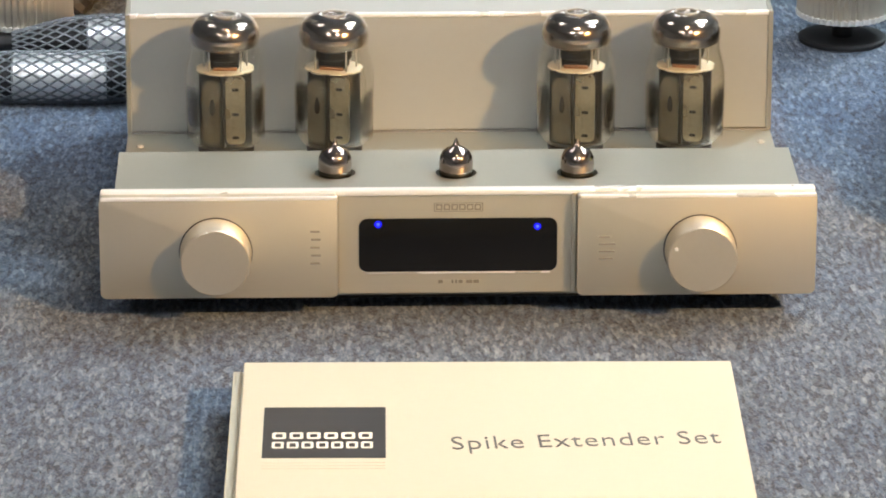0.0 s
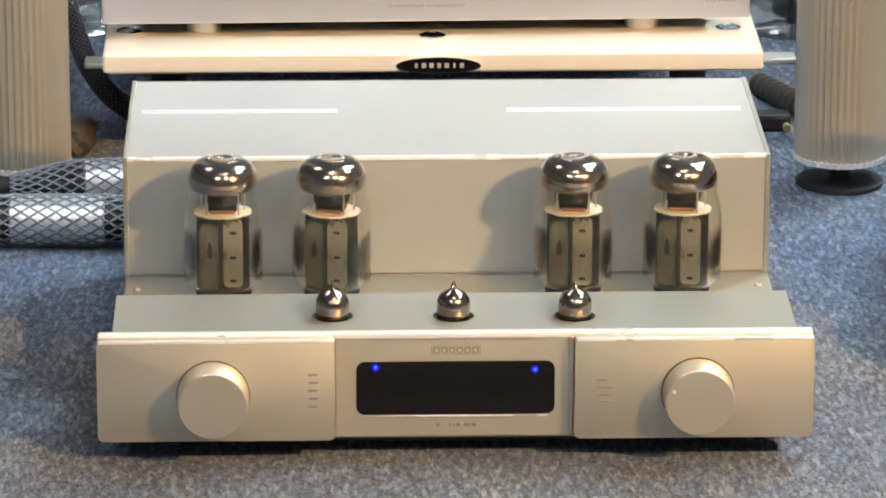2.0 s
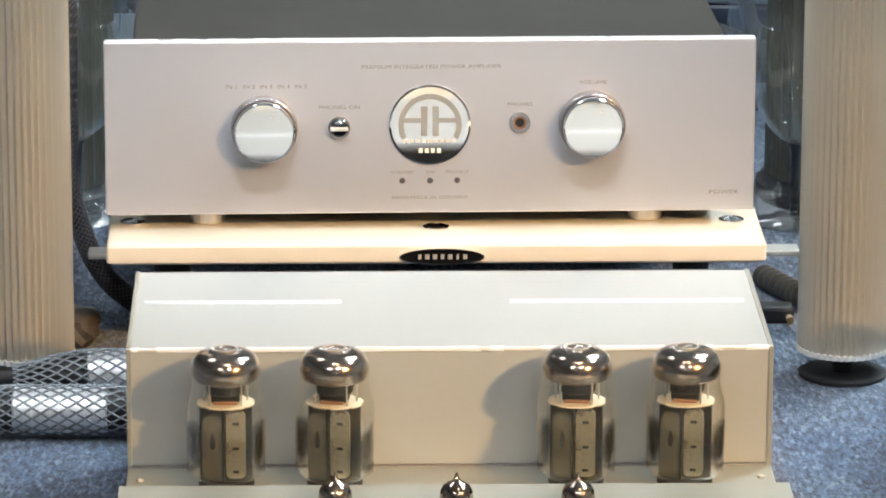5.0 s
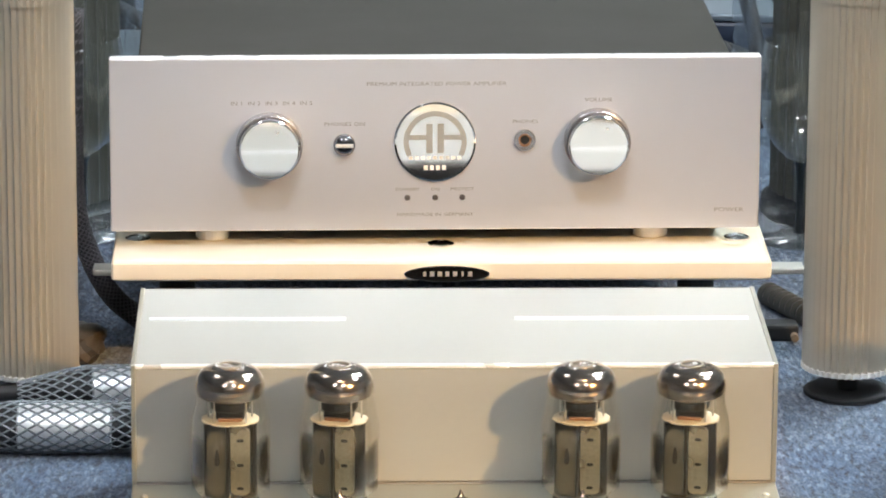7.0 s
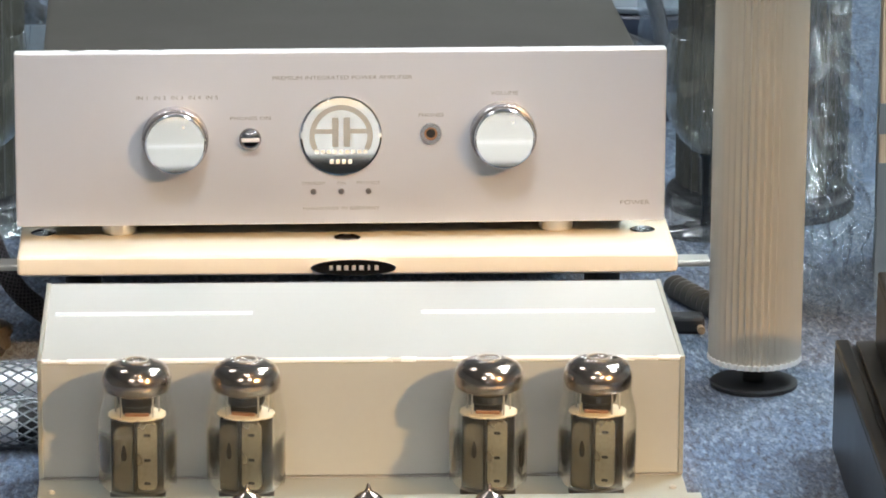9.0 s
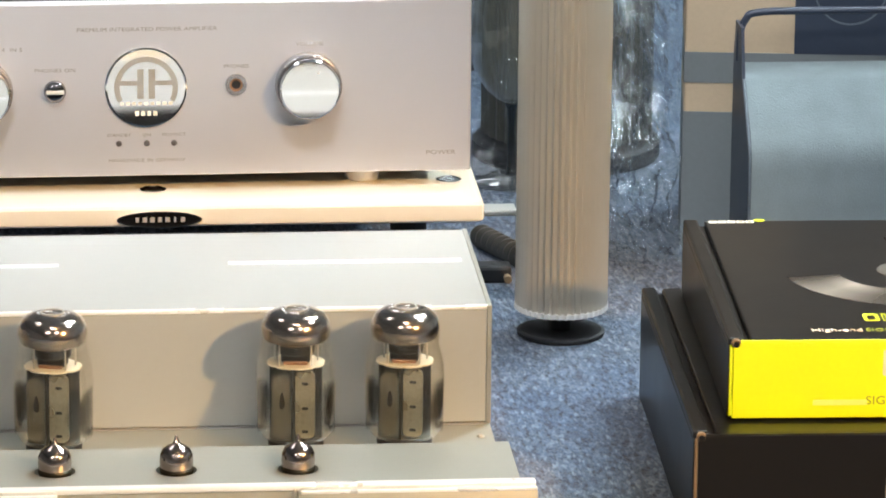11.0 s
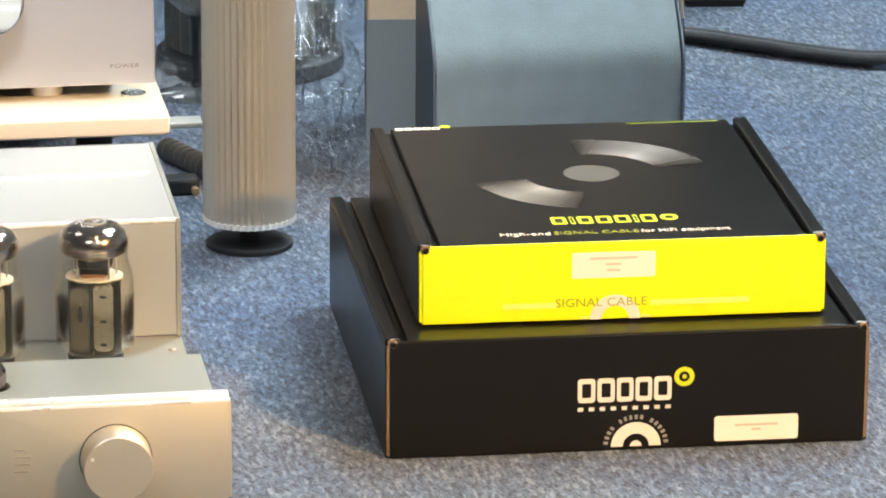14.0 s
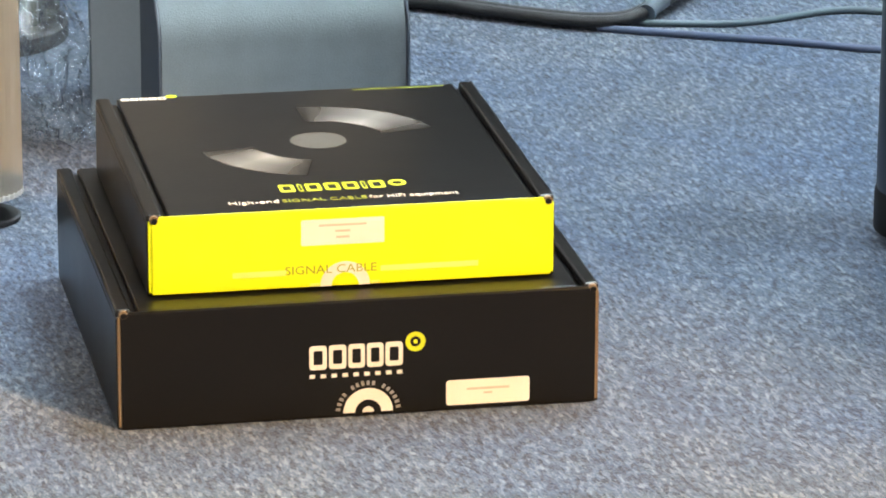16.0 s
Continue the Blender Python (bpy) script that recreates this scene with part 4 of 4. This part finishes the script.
# ---------------------------------------------------------------- stacked cable cartons


def mailer(name, loc, rz, w, d, h, face_mat, label):
    """A mailer carton: lid with tuck slots along both sides, raw edges at the front corners."""
    t = thing(name, loc, label, "carton", "stacked cable cartons", rz)
    th = 0.0035
    part("tray", box(0.0, w, 0.0025, d, 0.0, h - 0.0042, 0.0015), BOX_BLACK, t)
    part("front_flap", box(0.0030, w - 0.0030, 0.0, 0.0024, 0.0008, h - 0.0005, 0.0006), face_mat, t)
    part("lid", box(0.0150, w - 0.0150, 0.0026, d - 0.001, h - 0.0040, h, 0.0012), BOX_BLACK, t, "black printed lid")
    for x0, x1 in ((0.0, 0.0105), (w - 0.0105, w)):
        part("side_rim", box(x0, x1, 0.0040, d - 0.0005, h - 0.0050, h + 0.0010, 0.0018), BOX_BLACK, t)
        sx = 0.0024 if x0 == 0 else w - 0.0024
        part("raw_edge", box(sx - 0.0016, sx + 0.0016, 0.0012, 0.0038, 0.002, h - 0.003, 0.0007), KRAFT if face_mat is BOX_BLACK else face_mat, t, "raw brown cardboard edge" if face_mat is BOX_BLACK else "")
        cx = 0.0050 if x0 == 0 else w - 0.0050
        part("corner_tab", lathe([(0.0028, 0.0), (0.0032, 0.0006), (0.0032, 0.0034), (0.0027, 0.0040)], 16, (cx, 0.0040, h - 0.0018), "y"), KRAFT, t, "curled brown corner tab")
        part("tab_slot", lathe([(0.0020, 0.0), (0.0020, 0.0006)], 12, (cx, -0.0002, h - 0.0020), "y"), BOX_BLACK, t)
    part("fold_edge", box(0.0080, w - 0.0080, 0.0002, 0.0022, h - 0.0006, h + 0.0003), face_mat, t)
    return t


BBW, BBH = 0.3250, 0.0818
big = mailer("cable_carton", (0.3400, 0.1075, 0), -1.3, BBW, 0.338, BBH, BOX_BLACK, "large black cable carton with white logo on the carpet")


def logo_block(parent, place, u, v, w, h, mat, depth=0.0002, slit=0.55):
    """A plain hollow block; a row of them stands in for a word mark."""
    r, s = min(w, h) * 0.2, min(w, h) * 0.24
    o = outline_rr(w, h, r, 3)
    i_ = outline_rr(w - 2 * s, max(h - 2 * s, h * 0.2) * slit * 1.6, r * 0.4, 3)
    mid = lambda p: [(x + u + w / 2, y + v + h / 2) for x, y in p]
    part("logo_block", ring_slab(mid(o), mid(i_), depth, place), mat, parent)


fp = front(0.0, 0.0, 0.0)
lx = 0.1280
for kind, w in ((0, 0.0118), (1, 0.0118), (2, 0.0112), (3, 0.0112), (4, 0.0118)):
    logo_block(big, fp, lx, 0.0345, w, 0.0168, PRINT_WHITE)
    lx += w + 0.0013
for k in range(9):
    part("logo_block", bar(0.1300 + k * 0.00735, 0.0300, 0.0, 0.0036, 0.0026), PRINT_WHITE, big)
part("logo_ring", arc(0.1995, 0.0505, 0.0, 0.0036, 0.0068, 0, 360, 40), LIME, big, "lime ring mark")
part("logo_dot", lathe([(0.0015, 0.0), (0.0015, 0.0003)], 20, (0.1995, 0.0, 0.0505), "y"), LIME, big)
part("seal", arc(0.1675, 0.0030, 0.0, 0.0088, 0.0168, 0, 180, 36), PRINT_WHITE, big, "white half-ring seal")
part("seal_dot", arc(0.1675, 0.0030, 0.0, 0.0, 0.0040, 0, 180, 20), PRINT_WHITE, big)
for k in range(17):
    a = 8 + k * 164 / 16
    if k in (6, 12):
        continue
    c, s = math.cos(radians(a)), math.sin(radians(a))
    bm = slab([(-0.0010, -0.0015), (0.0010, -0.0015), (0.0010, 0.0015), (-0.0010, 0.0015)], 0.0002,
              lambda u, v, w, c=c, s=s: Vector((0.1675 + 0.0205 * c + u * s + v * c, -w, 0.0030 + 0.0205 * s - u * c + v * s)))
    part("seal_mark", bm, INK, big)
lab = part("paper_label", slab(outline_rr(0.0568, 0.0176, 0.0022), 0.0002, front(0.2487, 0.0128, 0.0)), LABEL_WHITE, big, "white paper label")
part("label_line", bar(0.2487, 0.0150, -0.0002, 0.029, 0.0016, 0.0001), LABEL_GREY, lab)
part("label_line", bar(0.2487, 0.0118, -0.0002, 0.006, 0.0014, 0.0001), LABEL_GREY, lab)

YW, YH, YD = 0.2745, 0.0540, 0.2940
yel = mailer("signal_cable_carton", (0.3655, 0.1345, BBH + 0.0012), -1.75, YW, YD, YH, YELLOW, "black cable carton with bright yellow front on the larger carton")
yl = part("paper_label", slab(outline_rr(0.0560, 0.0178, 0.0012), 0.0002, front(0.1305, 0.0385, 0.0)), LABEL_WHITE, yel, "white paper label")
for k, w in enumerate((0.032, 0.010, 0.009)):
    part("label_line", bar(0.1305, 0.0432 - 0.0042 * k, -0.0002, w, 0.0014, 0.0001), LABEL_GREY, yl)
lettering("SIGNAL CABLE", 0.0082, Matrix.Translation((0.1225, -0.0001, 0.0125)) @ UP, LIME_DIM, yel, "lettering", 1.15)
part("pale_line", bar(0.0745, 0.0115, 0.0, 0.036, 0.0036), YELLOW_PALE, yel)
part("pale_line", bar(0.1890, 0.0115, 0.0, 0.066, 0.0036), YELLOW_PALE, yel)
part("seal", arc(0.1320, 0.0008, 0.0, 0.0092, 0.0168, 0, 180, 32), PRINT_WHITE, yel, "pale half-ring seal")
for sx in (-1, 1):
    part("seal_mark", bar(0.1320 + sx * 0.0205, 0.0022, 0.0, 0.006, 0.0020), YELLOW_PALE, yel)


def top_arc(cx, cy, z, r0, r1, a0, a1, squash, seg=24, depth=0.0002):
    pts = []
    for k in range(seg + 1):
        a = radians(a0 + (a1 - a0) * k / seg)
        pts.append((r1 * math.cos(a), squash * r1 * math.sin(a)))
    for k in range(seg + 1):
        a = radians(a1 + (a0 - a1) * k / seg)
        pts.append((r0 * math.cos(a), squash * r0 * math.sin(a)))
    return slab(pts, depth, flat(cx, cy, z))


def fading_print(name, col, r0, r1, a0, a1, c):
    """Grey photo print that fades out along its arc into the black board."""
    m, nt, b, _ = nodes_of(name)
    tc = nt.nodes.new("ShaderNodeTexCoord")
    mp = nt.nodes.new("ShaderNodeMapping")
    mp.inputs["Location"].default_value = (-c[0], -c[1], 0)
    nt.links.new(tc.outputs["Object"], mp.inputs["Vector"])
    gr = nt.nodes.new("ShaderNodeTexGradient")
    gr.gradient_type = "RADIAL"
    nt.links.new(mp.outputs["Vector"], gr.inputs["Vector"])
    mid, half = (a0 + a1) / 2 / 360 % 1, abs(a1 - a0) / 720
    black = (0.0075, 0.0068, 0.0062)
    span = nt.nodes.new("ShaderNodeVectorMath")
    span.operation = "LENGTH"
    nt.links.new(mp.outputs["Vector"], span.inputs[0])
    along = ramp(nt, gr.outputs["Fac"], [(max(0, mid - half), (0, 0, 0)), (mid - half * 0.1, (1, 1, 1)), (min(1, mid + half), (0, 0, 0))])
    across = ramp(nt, span.outputs["Value"], [(r0, (0.25, 0.25, 0.25)), (r0 + 0.6 * (r1 - r0), (1, 1, 1)), (r1, (0.55, 0.55, 0.55))])
    both = mixed(nt, 1.0, along, across, "MULTIPLY")
    nt.links.new(mixed(nt, both, black, col), b.inputs["Base Color"])
    b.inputs["Roughness"].default_value = 0.26
    b.inputs["Specular IOR Level"].default_value = 0.28
    return m


RC = (0.1405, 0.1630)
part("printed_disc", top_arc(*RC, YH, 0.0, 0.0195, 0, 360, 1.03, 40), RING_GREY, yel, "grey printed disc")
part("printed_arc", top_arc(*RC, YH, 0.048, 0.085, 12, 92, 1.0), fading_print("upper_photo_fade", (0.46, 0.43, 0.40), 0.048, 0.085, 192, 272, RC), yel, "grey printed arc")
part("printed_arc", top_arc(*RC, YH, 0.048, 0.085, 190, 256, 1.0), fading_print("lower_photo_fade", (0.46, 0.42, 0.37), 0.048, 0.085, 10, 76, RC), yel, "grey printed arc")
lx = 0.0960
tp = flat(0.0, 0.0, YH)
for kind, w in ((0, 0.0105), (1, 0.0030), (2, 0.0105), (3, 0.0105), (4, 0.0105), (5, 0.0030), (6, 0.0105)):
    logo_block(yel, tp, lx, 0.0440, w, 0.0165, LIME)
    lx += w + 0.0022
part("logo_ring", top_arc(0.1765, 0.0535, YH, 0.0034, 0.0062, 0, 360, 1.1, 32), LIME, yel)
lettering("High-end", 0.0095, Matrix.Translation((0.0570, 0.0235, YH + 0.0002)), PRINT_WHITE, yel, "lettering", 1.0, 1.0, "LEFT")
lettering("SIGNAL CABLE", 0.0095, Matrix.Translation((0.0935, 0.0235, YH + 0.0002)), LIME_DIM, yel, "lettering", 0.92, 1.0, "LEFT")
lettering("for HiFi equipment", 0.0095, Matrix.Translation((0.1525, 0.0235, YH + 0.0002)), PRINT_WHITE, yel, "lettering", 0.83, 1.0, "LEFT")
lx = 0.0180
for kind in range(5):
    logo_block(yel, tp, lx, 0.2860, 0.0058, 0.0064, PRINT_WHITE)
    lx += 0.0066
part("logo_dot", top_arc(0.0545, 0.2930, YH, 0.0, 0.0042, 0, 360, 0.8, 20), LIME, yel)
part("lime_line", slab([(0.1850, 0.2865), (0.2520, 0.2865), (0.2520, 0.2885), (0.1850, 0.2885)], 0.0002, tp), LIME_DIM, yel)

# ---------------------------------------------------------------- grey fabric box with hoop, and what stands behind
gx0, gx1, gy = 0.4655, 0.6590, 0.700
fab = thing("fabric_case", (gx0, gy, 0), "grey woven fabric case with sloping top and dark hoop handle", "case")
W_ = gx1 - gx0
prof = [(0.0, 0.0), (0.0, 0.0980), (0.0008, 0.1060), (0.0030, 0.1135), (0.0070, 0.1205), (0.0130, 0.1275), (0.0435, 0.1605), (0.0470, 0.1632), (0.088, 0.1640), (0.088, 0.0)]
bm = bmesh.new()
sect = [[bm.verts.new((x, y, z)) for y, z in prof] for x in (0.0, W_)]
for k in range(len(prof)):
    j = (k + 1) % len(prof)
    bm.faces.new((sect[0][k], sect[0][j], sect[1][j], sect[1][k]))
bm.faces.new(sect[0])
bm.faces.new(sect[1])
part("fabric_body", bm, FABRIC, fab, smooth=50)
for x in (-0.0030, W_ + 0.0004):
    bm = bmesh.new()
    pl = [(y - 0.001, z + 0.001) for y, z in prof[:7]] + [(0.054, 0.20), (0.082, 0.20), (0.089, 0.172), (0.089, 0.0)]
    a = [[bm.verts.new((x + d, y, max(z, 0.0) if k else 0.0)) for k, (y, z) in enumerate(pl)] for d in (0.0, 0.0026)]
    for k in range(len(pl)):
        j = (k + 1) % len(pl)
        bm.faces.new((a[0][k], a[0][j], a[1][j], a[1][k]))
    bm.faces.new(a[0])
    bm.faces.new(a[1])
    sd = part("side_cheek", bm, NAVY, fab, "navy lacquered side cheek")
    part("piping", sweep([(x + 0.0013, y - 0.0012, z + 0.0012) for y, z in [(0.0, 0.004), (0.0, 0.06)] + prof[1:7]], 0.0009, 8), PIPING, sd, "pale piping")
hp = [(-0.0012, 0.070, 0.170), (-0.0012, 0.070, 0.190), (0.003, 0.070, 0.203), (0.013, 0.070, 0.2085), (0.06, 0.070, 0.2095), (W_ - 0.013, 0.070, 0.2085), (W_ - 0.003, 0.070, 0.203), (W_ + 0.0012, 0.070, 0.190), (W_ + 0.0012, 0.070, 0.170)]
part("hoop_handle", sweep(hp, 0.0030, 10), NAVY, fab, "dark hoop handle", smooth=60)

car = thing("printed_carton", (0.430, 0.835, 0), "beige printed carton with grey bands and navy panel", "carton", rz=-7)
CW, CH = 0.254, 0.38
part("body", box(0.0, CW, 0.0, 0.12, 0.0, CH, 0.002), BEIGE, car)
part("grey_band", box(-0.0004, CW + 0.0004, -0.0006, 0.10, 0.1365, 0.1616), BAND_GREY, car, "grey printed band")
part("grey_base", box(-0.0004, CW + 0.0004, -0.0006, 0.10, 0.0, 0.1127), BAND_GREY, car, "grey printed base")
nv = part("navy_panel", slab(outline_rr(0.0872, 0.1066, 0.001, 2), 0.0010, front(0.1305, 0.2149, 0.0)), NAVY, car, "navy printed panel")
part("circle_line", arc(0.1305, 0.2149, -0.0010, 0.0277, 0.0291, 0, 360, 48), PIPING, nv)

dev = thing("black_loudspeaker", (0.7816, 1.2745, 0), "small black box loudspeaker on the carpet", "loudspeaker", rz=-6)
part("cabinet", box(0.0, 0.0565, 0.0, 0.07, 0.003, 0.30, 0.002), BLACK, dev)
part("plinth", box(0.002, 0.0545, 0.002, 0.068, 0.0, 0.003), SOCKET, dev)
for k in range(4):
    part("front_mark", bar(0.021 + k * 0.0055, 0.022, 0.0, 0.0022, 0.0016), LABEL_GREY, dev)

c1 = thing("black_cable", (0.75, 1.10, 0), "black braided cable pair across the carpet", "cable")
bm = bmesh.new()
line = [(-0.12, 0.10, 0.008), (0.005, 0.045, 0.008), (0.055, 0.005, 0.0085), (0.100, -0.030, 0.008), (0.140, -0.056, 0.0082), (0.175, -0.060, 0.009), (0.206, -0.035, 0.012), (0.240, 0.004, 0.015), (0.30, 0.08, 0.02)]
sweep(line, 0.0058, 12, bm)
sweep([(x + 0.002, y + 0.011, z) for x, y, z in line], 0.0056, 12, bm)
part("braid", bm, BRAID, c1, smooth=60)
part("wrap_tie", sweep([(0.196, -0.050, 0.011), (0.206, -0.035, 0.0135), (0.218, -0.021, 0.015)], 0.0080, 14), PIPING, c1, "grey wrap tie")
c2 = thing("thin_cable", (0.93, 1.05, 0), "thin grey-green cable lying on the carpet", "cable")
part("jacket", sweep([(-0.01, 0.006, 0.003), (0.05, -0.012, 0.003), (0.105, -0.018, 0.003), (0.19, 0.006, 0.003), (0.24, -0.012, 0.003), (0.34, -0.05, 0.003)], 0.0032, 8), plain("grey_green_jacket", (0.10, 0.14, 0.16), 0.5, 0.0, 0.1, 60), c2, smooth=60)
c3 = thing("thin_cable", (0.93, 1.04, 0), "thin dark blue cable lying on the carpet", "cable")
part("jacket", sweep([(-0.03, 0.0, 0.003), (0.055, -0.045, 0.003), (0.12, -0.078, 0.003), (0.19, -0.12, 0.003), (0.28, -0.15, 0.003)], 0.0034, 8), plain("dark_blue_jacket", (0.085, 0.11, 0.18), 0.5, 0.0, 0.1, 60), c3, smooth=60)
stand = thing("black_stand", (1.013, 0.430, 0), "dark cylindrical stand on the carpet", "stand")
part("body", lathe([(0.044, 0.0), (0.049, 0.004), (0.050, 0.05), (0.0485, 0.40), (0.045, 0.404)], 48), NAVY, stand, smooth=40)
part("base", lathe([(0.051, 0.0), (0.0515, 0.002), (0.0512, 0.030), (0.0495, 0.032)], 48), BLACK, stand, smooth=40)

# ---------------------------------------------------------------- white box in front
set_box = thing("spike_set_box", (-0.1336, -0.1448, 0), "flat cream-white cardboard box with printed lid on the carpet", "carton", rz=-0.8)
BT = 0.030
part("lid", box(0.0, 0.2936, -0.300, 0.0, 0.0085, BT, 0.0008), WHITE_CARD, set_box, "cream-white lid")
part("tray", box(-0.0064, 0.2920, -0.302, -0.0030, 0.0, 0.0250, 0.0006), WHITE_CARD, set_box)
lp = flat(0.0, 0.0, BT)
lb = part("logo_panel", slab([(0.0140, -0.1540), (0.0852, -0.1540), (0.0852, -0.0752), (0.0140, -0.0752)], 0.0002, lp), LOGO_BLACK, set_box, "charcoal printed rectangle")
for row, (v, n) in enumerate(((-0.1195, 6), (-0.1340, 7))):
    for k in range(n):
        w = 0.0600 / n
        u = 0.0195 + k * w
        logo_block(lb, flat(0, 0, BT + 0.0002), u, v - 0.0055, w * 0.80, 0.0100, PRINT_WHITE, 0.0001)
for k in range(3):
    part("faint_line", slab([(0.0142, -0.1600 - 0.0045 * k), (0.0850, -0.1600 - 0.0045 * k), (0.0850, -0.1612 - 0.0045 * k), (0.0142, -0.1612 - 0.0045 * k)], 0.0002, lp), LABEL_GREY, lb)
lettering("Spike Extender Set", 0.0285, Matrix.Translation((0.2005, -0.1290, BT + 0.0001)) @ Matrix.Rotation(radians(3.2), 4, "Z"), PRINT_DARK, set_box, "lettering", 0.66, 1.08, thin=0.010)
